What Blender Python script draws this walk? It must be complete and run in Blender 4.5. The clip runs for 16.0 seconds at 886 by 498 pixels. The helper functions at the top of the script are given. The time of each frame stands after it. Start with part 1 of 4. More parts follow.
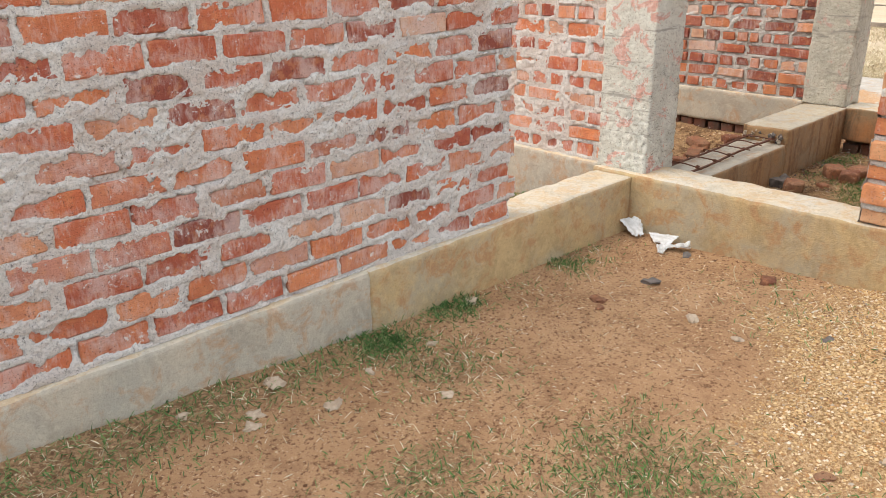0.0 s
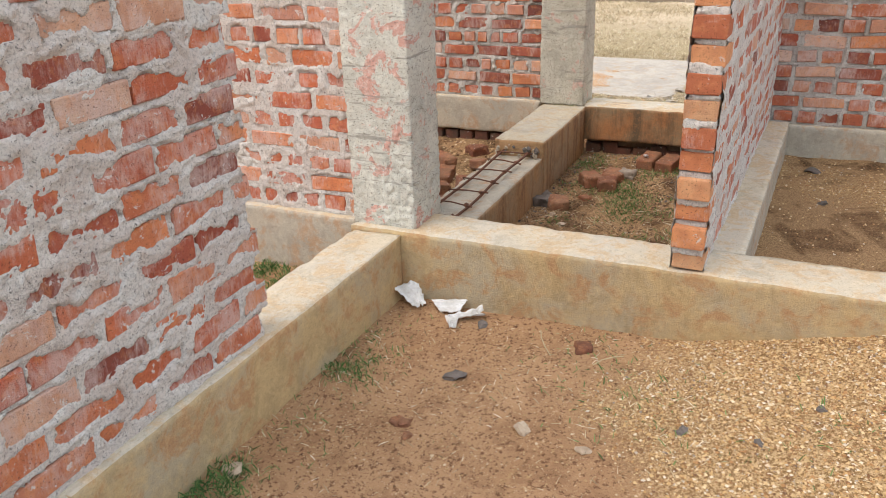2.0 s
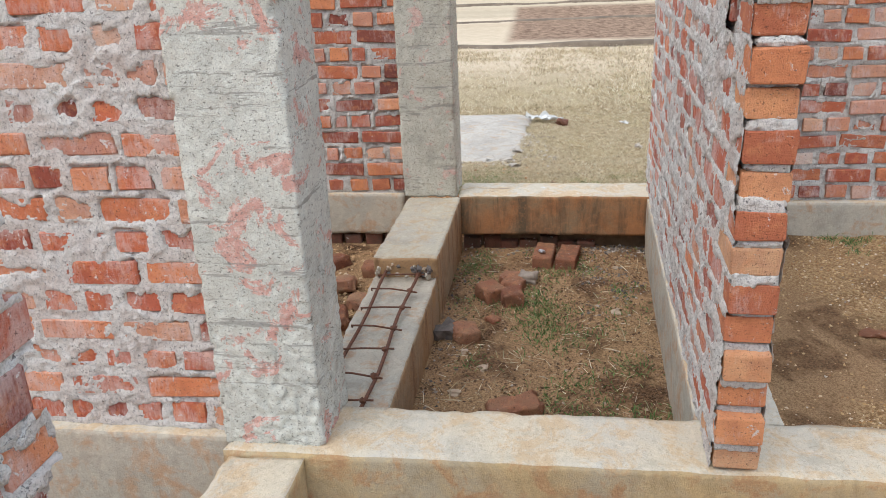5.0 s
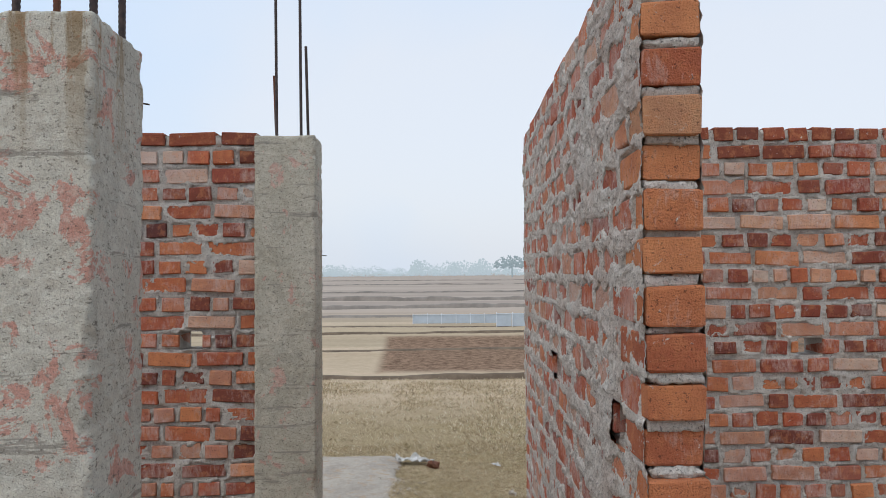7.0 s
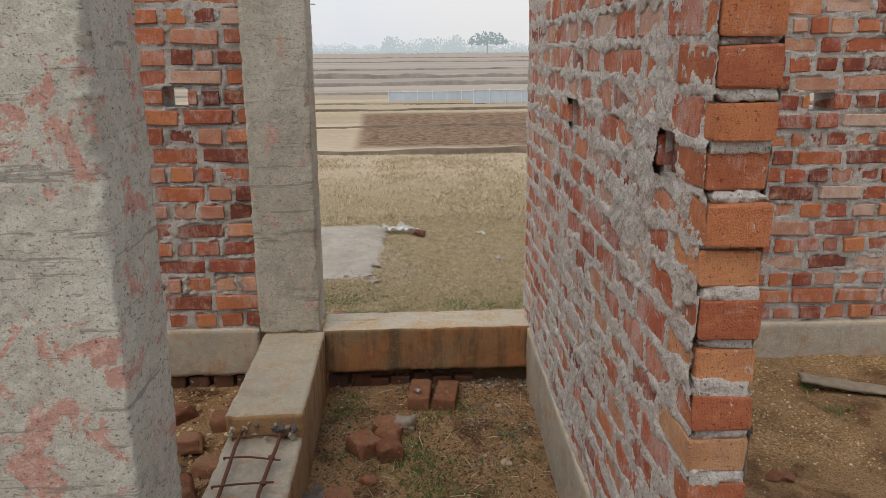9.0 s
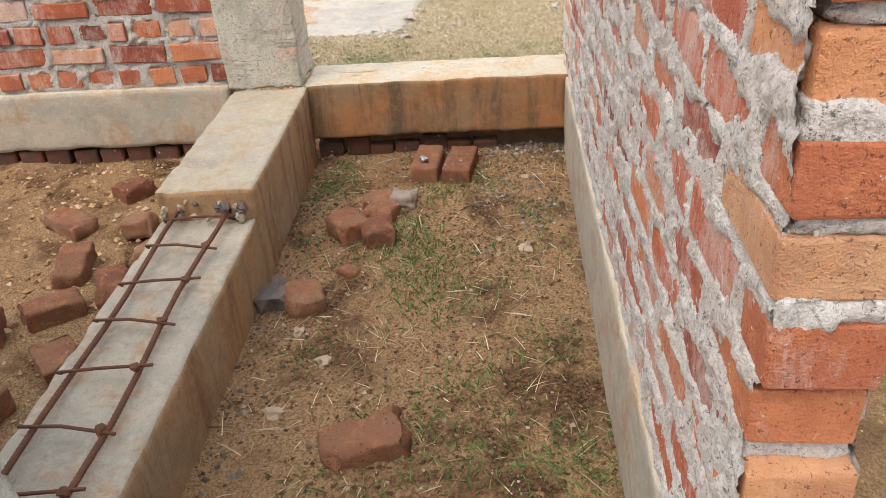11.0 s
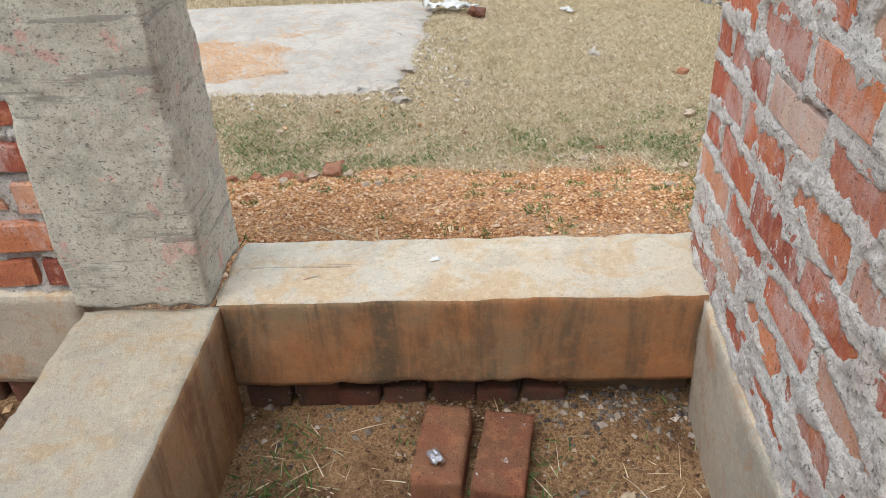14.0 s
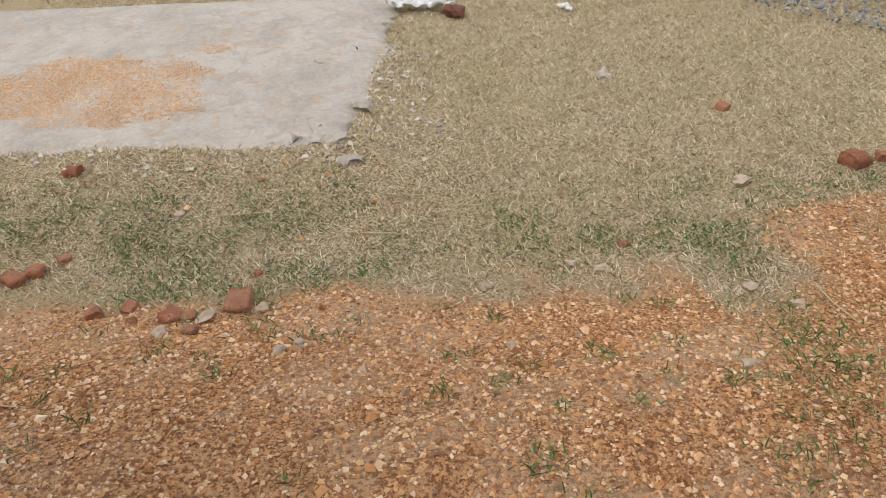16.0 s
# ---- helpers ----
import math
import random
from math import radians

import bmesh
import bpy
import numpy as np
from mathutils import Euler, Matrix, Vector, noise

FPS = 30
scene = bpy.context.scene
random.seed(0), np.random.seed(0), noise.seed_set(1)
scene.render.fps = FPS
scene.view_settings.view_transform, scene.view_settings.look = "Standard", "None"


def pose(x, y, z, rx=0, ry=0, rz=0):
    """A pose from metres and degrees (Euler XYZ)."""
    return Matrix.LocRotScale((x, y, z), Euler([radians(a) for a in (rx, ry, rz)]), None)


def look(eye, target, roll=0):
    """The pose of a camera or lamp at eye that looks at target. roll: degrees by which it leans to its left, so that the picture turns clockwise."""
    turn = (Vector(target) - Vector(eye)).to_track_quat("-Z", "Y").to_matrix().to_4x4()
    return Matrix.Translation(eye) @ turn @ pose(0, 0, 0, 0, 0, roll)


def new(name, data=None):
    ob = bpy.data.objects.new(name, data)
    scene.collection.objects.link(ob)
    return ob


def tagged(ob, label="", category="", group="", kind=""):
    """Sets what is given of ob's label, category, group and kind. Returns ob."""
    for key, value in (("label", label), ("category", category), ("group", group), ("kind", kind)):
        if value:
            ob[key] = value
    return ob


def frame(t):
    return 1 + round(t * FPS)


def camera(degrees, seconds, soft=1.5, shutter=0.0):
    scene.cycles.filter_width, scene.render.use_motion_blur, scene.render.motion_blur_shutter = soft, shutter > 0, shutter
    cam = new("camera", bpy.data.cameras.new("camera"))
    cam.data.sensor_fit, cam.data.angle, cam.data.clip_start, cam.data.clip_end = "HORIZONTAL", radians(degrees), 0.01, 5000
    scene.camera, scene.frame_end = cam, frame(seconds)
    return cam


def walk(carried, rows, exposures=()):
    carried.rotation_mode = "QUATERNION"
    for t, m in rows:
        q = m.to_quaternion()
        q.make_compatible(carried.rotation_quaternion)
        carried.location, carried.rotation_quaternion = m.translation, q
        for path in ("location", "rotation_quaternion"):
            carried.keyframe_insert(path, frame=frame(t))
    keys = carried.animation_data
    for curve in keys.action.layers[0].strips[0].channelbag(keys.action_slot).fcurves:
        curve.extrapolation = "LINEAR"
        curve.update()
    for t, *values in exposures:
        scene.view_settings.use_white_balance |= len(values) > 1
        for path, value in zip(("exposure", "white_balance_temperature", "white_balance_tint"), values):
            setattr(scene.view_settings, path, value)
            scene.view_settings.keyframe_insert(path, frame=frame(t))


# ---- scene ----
# The camera and its walk
cam = camera(58.8, 16.0, soft=0.5)
PATH = [
    (0, (0.09, 0.009, 1.598), (1.371, 1.359, 0.865), -1.0),
    (0.5, (0.217, 0.287, 1.662), (1.617, 1.501, 0.91), -2.1),
    (1, (0.413, 0.454, 1.647), (1.894, 1.559, 0.881), -3.5),
    (1.5, (0.676, 0.6, 1.683), (2.251, 1.553, 0.903), -3.2),
    (2, (0.818, 0.753, 1.706), (2.482, 1.525, 0.91), -1.9),
    (2.5, (0.976, 1.042, 1.724), (2.711, 1.633, 0.924), -1.2),
    (3, (1.073, 1.197, 1.756), (2.842, 1.696, 0.967), -2.4),
    (3.5, (1.246, 1.305, 1.742), (3.049, 1.728, 0.985), -2.7),
    (3.7, (1.366, 1.342, 1.752), (3.178, 1.744, 1.007), -2.7),
    (5.8, (1.933, 1.594, 1.816), (3.836, 1.718, 1.215), -1.1),
    (6, (1.976, 1.583, 1.843), (3.908, 1.682, 1.339), -0.9),
    (6.5, (2.049, 1.547, 1.873), (4.035, 1.566, 1.644), -0.4),
    (7, (2.112, 1.552, 1.951), (4.111, 1.51, 2.012), -0.4),
    (7.5, (2.129, 1.598, 1.982), (4.115, 1.518, 2.209), -0.5),
    (8, (2.165, 1.633, 1.956), (4.161, 1.55, 2.057), -0.5),
    (8.5, (2.214, 1.672, 1.901), (4.202, 1.576, 1.698), -0.5),
    (9, (2.263, 1.683, 1.821), (4.199, 1.582, 1.331), -0.5),
    (9.5, (2.334, 1.649, 1.725), (4.181, 1.575, 0.962), -0.6),
    (11.8, (3.661, 1.324, 1.373), (5.367, 1.439, 0.336), -3.8),
    (12, (3.834, 1.341, 1.377), (5.538, 1.451, 0.334), -3.5),
    (12.5, (4.14, 1.345, 1.502), (5.844, 1.446, 0.459), -3.2),
    (13, (4.268, 1.36, 1.544), (5.98, 1.453, 0.514), -3.0),
    (13.5, (4.516, 1.476, 1.394), (6.239, 1.57, 0.383), -2.9),
    (14, (4.743, 1.523, 1.391), (6.457, 1.613, 0.364), -2.9),
    (14.5, (5.035, 1.473, 1.36), (6.736, 1.56, 0.311), -2.9),
    (15, (5.374, 1.451, 1.358), (7.052, 1.53, 0.272), -2.6),
    (15.5, (5.757, 1.48, 1.384), (7.433, 1.542, 0.294), -2.5),
    (16, (6.101, 1.471, 1.363), (7.753, 1.526, 0.236), -3.0),
]
EXPOSURE = [
    (0.0, 1.0, 7200, 12), (1.0, 1.02, 7200, 13), (1.5, 1.0, 7200, 13), (2.0, 0.88, 7100, 13), (3.5, 0.70, 6650, 10), (6.0, 0.80, 6250, 10), (6.5, 0.25, 6350, 10), (7.0, -0.12, 6500, 10), (7.5, -0.68, 6600, 13), (8.0, -0.80, 6900, 11), (8.5, -0.40, 7300, 15),
    (9.0, -0.1, 7100, 12), (9.5, 0.75, 6600, 11), (12.0, 1.08, 7200, 13), (13.0, 0.9, 6650, 10), (13.5, 0.85, 6600, 10), (14.5, 0.80, 6450, 9), (15.0, 0.78, 6500, 10), (16.0, 0.44, 7000, 13)]
walk(cam, [(t, look(eye, target, roll)) for t, eye, target, roll in PATH], EXPOSURE)

# World, sky and sun: a bright hazy overcast
world = bpy.data.worlds.new("overcast_sky")
scene.world = world
world.use_nodes = True
wn, wl = world.node_tree.nodes, world.node_tree.links
sky = wn.new("ShaderNodeTexSky")
sky.sky_type, sky.sun_disc = "NISHITA", False
sky.sun_elevation, sky.sun_rotation = radians(58), radians(307)
sky.air_density, sky.dust_density, sky.ozone_density = 1.0, 4.0, 1.0
way = wn.new("ShaderNodeTexCoord")
drift = wn.new("ShaderNodeTexNoise")
drift.inputs["Scale"].default_value, drift.inputs["Detail"].default_value, drift.inputs["Roughness"].default_value = 1.6, 4.0, 0.5
wl.new(way.outputs["Generated"], drift.inputs["Vector"])
veil = wn.new("ShaderNodeValToRGB")
veil.color_ramp.elements[0].position, veil.color_ramp.elements[0].color = 0.36, (0.60, 0.765, 0.98, 1)
veil.color_ramp.elements[1].position, veil.color_ramp.elements[1].color = 0.66, (0.76, 0.81, 0.885, 1)
wl.new(drift.outputs["Fac"], veil.inputs["Fac"])
lift = wn.new("ShaderNodeMix")
lift.data_type, lift.blend_type = "RGBA", "MULTIPLY"
lift.inputs[0].default_value = 1.0
wl.new(veil.outputs["Color"], lift.inputs[6])
lift.inputs[7].default_value = (9.6, 9.6, 9.6, 1)
cloud = wn.new("ShaderNodeMix")
cloud.data_type = "RGBA"
cloud.inputs[0].default_value = 0.76
wl.new(sky.outputs[0], cloud.inputs[6])
wl.new(lift.outputs[2], cloud.inputs[7])
wl.new(cloud.outputs[2], wn["Background"].inputs["Color"])
wn["Background"].inputs["Strength"].default_value = 0.138

sun = new("sun", bpy.data.lights.new("sun", "SUN"))
sun.data.energy, sun.data.angle, sun.data.color = 0.95, radians(40), (1.0, 0.95, 0.88)
sun.matrix_world = look((-4, 3, 8), (0, 0, 0))


# Materials
def material(name, rough=0.9):
    m = bpy.data.materials.new(name)
    m.use_nodes = True
    b = m.node_tree.nodes["Principled BSDF"]
    b.inputs["Roughness"].default_value = rough
    b.inputs["Specular IOR Level"].default_value = 0.25
    return m, m.node_tree.nodes, m.node_tree.links, b


def coords(n, space="Object"):
    return n.new("ShaderNodeTexCoord").outputs[space]


def world_pos(n):
    return n.new("ShaderNodeNewGeometry").outputs["Position"]


def noise_tex(n, l, vec, scale, detail=4.0, rough=0.55, distort=0.0):
    t = n.new("ShaderNodeTexNoise")
    t.inputs["Scale"].default_value, t.inputs["Detail"].default_value = scale, detail
    t.inputs["Roughness"].default_value, t.inputs["Distortion"].default_value = rough, distort
    l.new(vec, t.inputs["Vector"])
    return t.outputs["Fac"]


def ramp(n, l, fac, stops, mode="LINEAR"):
    r = n.new("ShaderNodeValToRGB")
    r.color_ramp.interpolation = mode
    els = r.color_ramp.elements
    while len(els) < len(stops):
        els.new(0.5)
    for e, (p, c) in zip(els, stops):
        e.position = p
        e.color = (*c, 1) if len(c) == 3 else c
    l.new(fac, r.inputs["Fac"])
    return r.outputs["Color"]


def grey(n, l, fac, a, b):
    return ramp(n, l, fac, [(a, (0, 0, 0)), (b, (1, 1, 1))])


def mix(n, l, fac, a, b, mode="MIX"):
    m = n.new("ShaderNodeMix")
    m.data_type, m.blend_type = "RGBA", mode
    for sock, v in ((m.inputs[0], fac), (m.inputs[6], a), (m.inputs[7], b)):
        if isinstance(v, (int, float)):
            sock.default_value = v
        elif isinstance(v, tuple):
            sock.default_value = (*v, 1)
        else:
            l.new(v, sock)
    return m.outputs[2]


def math_node(n, l, op, a, b):
    m = n.new("ShaderNodeMath")
    m.operation = op
    for sock, v in ((m.inputs[0], a), (m.inputs[1], b)):
        if isinstance(v, (int, float)):
            sock.default_value = v
        else:
            l.new(v, sock)
    return m.outputs[0]


def bump(n, l, b, height, strength=0.5, distance=0.01):
    k = n.new("ShaderNodeBump")
    k.inputs["Strength"].default_value, k.inputs["Distance"].default_value = strength, distance
    l.new(height, k.inputs["Height"])
    l.new(k.outputs["Normal"], b.inputs["Normal"])


def stretched(n, l, vec, scale):
    mp = n.new("ShaderNodeMapping")
    mp.inputs["Scale"].default_value = scale
    l.new(vec, mp.inputs["Vector"])
    return mp.outputs[0]


def brick_material(name, film_lo, film_hi, stops, per_island=False, film=0.75, splash=0.62, spots=0.7, relief=0.9, orange=0.35):
    """Fired clay: its own tone, a pale film of cement, splashes of mortar, pores and cracks."""
    m, n, l, b = material(name, 0.92)
    pos = world_pos(n)
    if per_island:
        rnd = n.new("ShaderNodeNewGeometry").outputs["Random Per Island"]
    else:
        rnd = n.new("ShaderNodeObjectInfo").outputs["Random"]
    base = ramp(n, l, rnd, stops)
    shade = noise_tex(n, l, pos, 11, 4, 0.6, 0.4)
    col = mix(n, l, grey(n, l, shade, 0.38, 0.66), base, mix(n, l, 0.38, base, (0.30, 0.075, 0.045)))
    warm = noise_tex(n, l, pos, 23, 6, 0.7)
    col = mix(n, l, math_node(n, l, "MULTIPLY", grey(n, l, warm, 0.50, 0.62), orange), col, (0.72, 0.30, 0.13))
    where = noise_tex(n, l, pos, 6.5, 5, 0.65, 0.5)
    runs = noise_tex(n, l, stretched(n, l, pos, (1, 1, 0.28)), 75, 6, 0.75)
    both = math_node(n, l, "ADD", math_node(n, l, "MULTIPLY", where, 0.62), math_node(n, l, "MULTIPLY", runs, 0.38))
    col = mix(n, l, math_node(n, l, "MULTIPLY", grey(n, l, both, film_lo, film_hi), film), col, (0.66, 0.50, 0.44))
    lump = noise_tex(n, l, pos, 30, 9, 0.75, 0.4)
    col = mix(n, l, math_node(n, l, "MULTIPLY", grey(n, l, lump, splash, splash + 0.02), 0.85), col, (0.66, 0.63, 0.585))
    pore = noise_tex(n, l, pos, 130, 4, 0.7)
    col = mix(n, l, math_node(n, l, "MULTIPLY", grey(n, l, pore, 0.60, 0.645), spots), col, (0.07, 0.03, 0.022))
    crack = noise_tex(n, l, stretched(n, l, pos, (1, 1, 2.6)), 19, 7, 0.7, 0.8)
    line = math_node(n, l, "ABSOLUTE", math_node(n, l, "SUBTRACT", crack, 0.47), 0.0)
    col = mix(n, l, math_node(n, l, "MULTIPLY", ramp(n, l, line, [(0.0, (1, 1, 1)), (0.006, (0, 0, 0))]), 0.5), col, (0.12, 0.045, 0.03))
    l.new(col, b.inputs["Base Color"])
    h = math_node(n, l, "ADD", noise_tex(n, l, pos, 60, 6, 0.75), math_node(n, l, "MULTIPLY", noise_tex(n, l, pos, 240, 3, 0.6), 0.6))
    bump(n, l, b, h, relief, 0.008)
    return m


RED = [(0.0, (0.19, 0.055, 0.042)), (0.10, (0.40, 0.10, 0.06)), (0.26, (0.60, 0.165, 0.075)), (0.42, (0.48, 0.12, 0.065)), (0.58, (0.70, 0.235, 0.10)),
       (0.70, (0.64, 0.34, 0.21)), (0.79, (0.66, 0.48, 0.37)), (0.86, (0.52, 0.14, 0.075)), (0.94, (0.66, 0.27, 0.15)), (1.0, (0.24, 0.07, 0.055))]
WEATHERED = [(0.0, (0.17, 0.055, 0.042)), (0.12, (0.42, 0.10, 0.055)), (0.26, (0.66, 0.25, 0.11)), (0.38, (0.50, 0.12, 0.06)), (0.50, (0.68, 0.40, 0.26)), (0.60, (0.34, 0.085, 0.06)),
             (0.70, (0.72, 0.28, 0.12)), (0.80, (0.70, 0.57, 0.46)), (0.88, (0.56, 0.15, 0.07)), (1.0, (0.13, 0.05, 0.045))]
BRICK_NEAR = brick_material("smeared_red_brick", 0.465, 0.59, RED, film=0.60, splash=0.60)
BRICK = brick_material("red_brick", 0.495, 0.64, WEATHERED, splash=0.64)
BRICK_JOINED = brick_material("red_brick_joined", 0.495, 0.64, WEATHERED, True)
BRICK_TOP = brick_material("grimy_top_brick", 0.62, 0.80, [(0.0, (0.13, 0.045, 0.035)), (0.5, (0.36, 0.10, 0.05)), (1.0, (0.20, 0.065, 0.045))])
BRICK_END = brick_material("orange_brick", 0.56, 0.70, [(0.0, (0.46, 0.14, 0.07)), (0.3, (0.66, 0.25, 0.11)), (0.6, (0.76, 0.33, 0.15)), (0.85, (0.68, 0.40, 0.22)), (1.0, (0.42, 0.14, 0.08))])
LOOSE = brick_material("damp_loose_brick", 0.66, 0.85, [(0.0, (0.17, 0.078, 0.047)), (0.5, (0.27, 0.135, 0.075)), (1.0, (0.33, 0.195, 0.115))], False, 0.35, 0.64, 0.85, 0.9, 0.22)
LOOSE_DRY = brick_material("dry_broken_brick", 0.58, 0.8, [(0.0, (0.24, 0.09, 0.05)), (0.5, (0.34, 0.15, 0.08)), (1.0, (0.40, 0.22, 0.13))], False, 0.4, 0.63, 0.8, 0.9, 0.25)
# Darker than the loose bricks; used below the sill and far plinth
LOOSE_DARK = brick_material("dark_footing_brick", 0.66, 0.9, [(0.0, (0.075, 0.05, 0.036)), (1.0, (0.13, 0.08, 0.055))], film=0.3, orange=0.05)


def mortar_material(name, colour, tint, pits=0.75):
    m, n, l, b = material(name, 0.95)
    pos = world_pos(n)
    f = noise_tex(n, l, pos, 7, 5, 0.6)
    col = mix(n, l, grey(n, l, f, 0.38, 0.66), colour, tint)
    g = noise_tex(n, l, pos, 125, 5, 0.8)
    col = mix(n, l, grey(n, l, g, 0.38, 0.52), mix(n, l, 0.48, col, (0.20, 0.175, 0.15)), col)
    hole = noise_tex(n, l, pos, 85, 5, 0.8)
    col = mix(n, l, math_node(n, l, "MULTIPLY", grey(n, l, hole, 0.585, 0.62), pits), col, (0.07, 0.065, 0.06))
    l.new(col, b.inputs["Base Color"])
    h = math_node(n, l, "ADD", noise_tex(n, l, pos, 85, 5, 0.75), math_node(n, l, "MULTIPLY", noise_tex(n, l, pos, 260, 3, 0.6), 0.7))
    bump(n, l, b, h, 0.9, 0.011)
    return m


MORTAR = mortar_material("grey_mortar", (0.72, 0.68, 0.62), (0.63, 0.545, 0.48))
MORTAR_FAR = mortar_material("weathered_mortar", (0.66, 0.615, 0.555), (0.50, 0.445, 0.39))


def concrete_material(name, base, second, stain, stain_lo, stain_hi, streak=False, boards=False, rust=0.0, pits=0.25, grain=0.16):
    m, n, l, b = material(name, 0.9)
    pos = world_pos(n)
    col = mix(n, l, grey(n, l, noise_tex(n, l, pos, 2.6, 7, 0.65, 0.4), 0.42, 0.60), base, second)
    blot = noise_tex(n, l, pos, 6.0, 7, 0.7, 0.6)
    col = mix(n, l, math_node(n, l, "MULTIPLY", grey(n, l, blot, 0.50, 0.60), 0.45), col, tuple(c * 0.62 for c in base))
    vec = pos
    if streak:
        mp = n.new("ShaderNodeMapping")
        mp.inputs["Scale"].default_value = (1, 1, 0.13)
        l.new(pos, mp.inputs["Vector"])
        vec = mp.outputs[0]
    s = noise_tex(n, l, vec, 8.5, 9, 0.72, 0.5)
    col = mix(n, l, math_node(n, l, "MULTIPLY", grey(n, l, s, stain_lo, stain_hi), 0.85), col, stain)
    pit = noise_tex(n, l, stretched(n, l, pos, (1, 1, 1.7)), 70, 5, 0.8)
    col = mix(n, l, math_node(n, l, "MULTIPLY", grey(n, l, pit, 0.57, 0.60), pits), col, (0.11, 0.095, 0.08))
    grit = noise_tex(n, l, pos, 210, 3, 0.7)
    col = mix(n, l, grey(n, l, grit, 0.38, 0.50), mix(n, l, grain, col, tuple(c * 0.35 for c in base)), col)
    pale = noise_tex(n, l, pos, 34, 8, 0.82)
    col = mix(n, l, math_node(n, l, "MULTIPLY", grey(n, l, pale, 0.50, 0.60), 0.30), col, tuple(min(0.75, c * 1.35) for c in base))
    if boards:
        lines = n.new("ShaderNodeMapping")
        lines.inputs["Scale"].default_value = (2, 2, 26)
        l.new(pos, lines.inputs["Vector"])
        board = noise_tex(n, l, lines.outputs[0], 1.0, 6, 0.75)
        col = mix(n, l, math_node(n, l, "MULTIPLY", grey(n, l, board, 0.585, 0.615), 0.7), col, (0.24, 0.22, 0.19))
    if rust:
        # brown runs of rust below the bars, from this height up
        run = grey(n, l, noise_tex(n, l, stretched(n, l, pos, (1, 1, 0.10)), 13, 5, 0.7), 0.52, 0.60)
        up = n.new("ShaderNodeSeparateXYZ")
        l.new(pos, up.inputs[0])
        high = math_node(n, l, "MULTIPLY", math_node(n, l, "MAXIMUM", math_node(n, l, "SUBTRACT", up.outputs["Z"], rust), 0.0), 2.4)
        col = mix(n, l, math_node(n, l, "MINIMUM", math_node(n, l, "MULTIPLY", run, high), 0.75), col, (0.24, 0.15, 0.06))
    l.new(col, b.inputs["Base Color"])
    h = math_node(n, l, "ADD", noise_tex(n, l, pos, 60, 7, 0.75), math_node(n, l, "MULTIPLY", noise_tex(n, l, pos, 260, 2, 0.5), 0.4))
    bump(n, l, b, h, 0.7, 0.008)
    return m


COLUMN = concrete_material("column_concrete", (0.52, 0.485, 0.395), (0.43, 0.395, 0.31), (0.56, 0.33, 0.27), 0.59, 0.605, boards=True, pits=0.85, grain=0.4)
COLUMN_RUSTY = concrete_material("rust_run_column_concrete", (0.58, 0.56, 0.48), (0.50, 0.475, 0.40), (0.56, 0.265, 0.205), 0.565, 0.575, boards=True, rust=2.15, pits=0.8, grain=0.35)
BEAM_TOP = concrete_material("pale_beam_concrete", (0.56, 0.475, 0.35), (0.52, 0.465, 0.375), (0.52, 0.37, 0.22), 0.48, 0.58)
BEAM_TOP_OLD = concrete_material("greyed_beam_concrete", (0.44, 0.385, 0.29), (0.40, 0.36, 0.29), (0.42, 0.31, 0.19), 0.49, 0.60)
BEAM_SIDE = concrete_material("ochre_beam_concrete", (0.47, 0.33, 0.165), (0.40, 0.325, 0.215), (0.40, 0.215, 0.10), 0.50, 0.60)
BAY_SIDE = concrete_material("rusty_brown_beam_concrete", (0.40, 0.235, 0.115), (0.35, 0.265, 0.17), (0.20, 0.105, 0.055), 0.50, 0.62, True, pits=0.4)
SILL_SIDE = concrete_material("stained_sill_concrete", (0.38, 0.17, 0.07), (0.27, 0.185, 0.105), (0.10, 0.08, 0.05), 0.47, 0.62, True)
SLAB = concrete_material("slab_concrete", (0.43, 0.375, 0.31), (0.35, 0.305, 0.25), (0.40, 0.28, 0.18), 0.54, 0.62)
PLINTH_SIDE = concrete_material("grey_plinth_concrete", (0.45, 0.385, 0.295), (0.39, 0.35, 0.28), (0.42, 0.255, 0.145), 0.52, 0.62)


def plain_material(name, colour, second, rough=0.8, scale=20, metal=0.0, relief=0.3):
    m, n, l, b = material(name, rough)
    pos = world_pos(n)
    col = mix(n, l, grey(n, l, noise_tex(n, l, pos, scale, 5, 0.65), 0.35, 0.68), colour, second)
    l.new(col, b.inputs["Base Color"])
    b.inputs["Metallic"].default_value = metal
    bump(n, l, b, noise_tex(n, l, pos, scale * 6, 5, 0.7), relief, 0.004)
    return m


FOOTING_FILL = plain_material("dark_footing_fill", (0.13, 0.085, 0.05), (0.20, 0.13, 0.08), 0.95, 25)
FOIL = plain_material("silver_foil", (0.7, 0.7, 0.72), (0.5, 0.5, 0.55), 0.35, 40, 0.8)
RUST = plain_material("rusty_steel", (0.16, 0.06, 0.03), (0.09, 0.045, 0.03), 0.75, 60)
STEEL = plain_material("dark_steel", (0.035, 0.03, 0.03), (0.10, 0.07, 0.06), 0.6, 40, 0.3)
STONE_DARK = plain_material("dark_stone", (0.10, 0.085, 0.075), (0.17, 0.14, 0.12), 0.85, 30)
STONE_PALE = plain_material("pale_stone", (0.46, 0.36, 0.26), (0.34, 0.25, 0.17), 0.85, 30)
STONE_GREY = plain_material("grey_old_mortar", (0.30, 0.25, 0.20), (0.22, 0.17, 0.13), 0.9, 30)
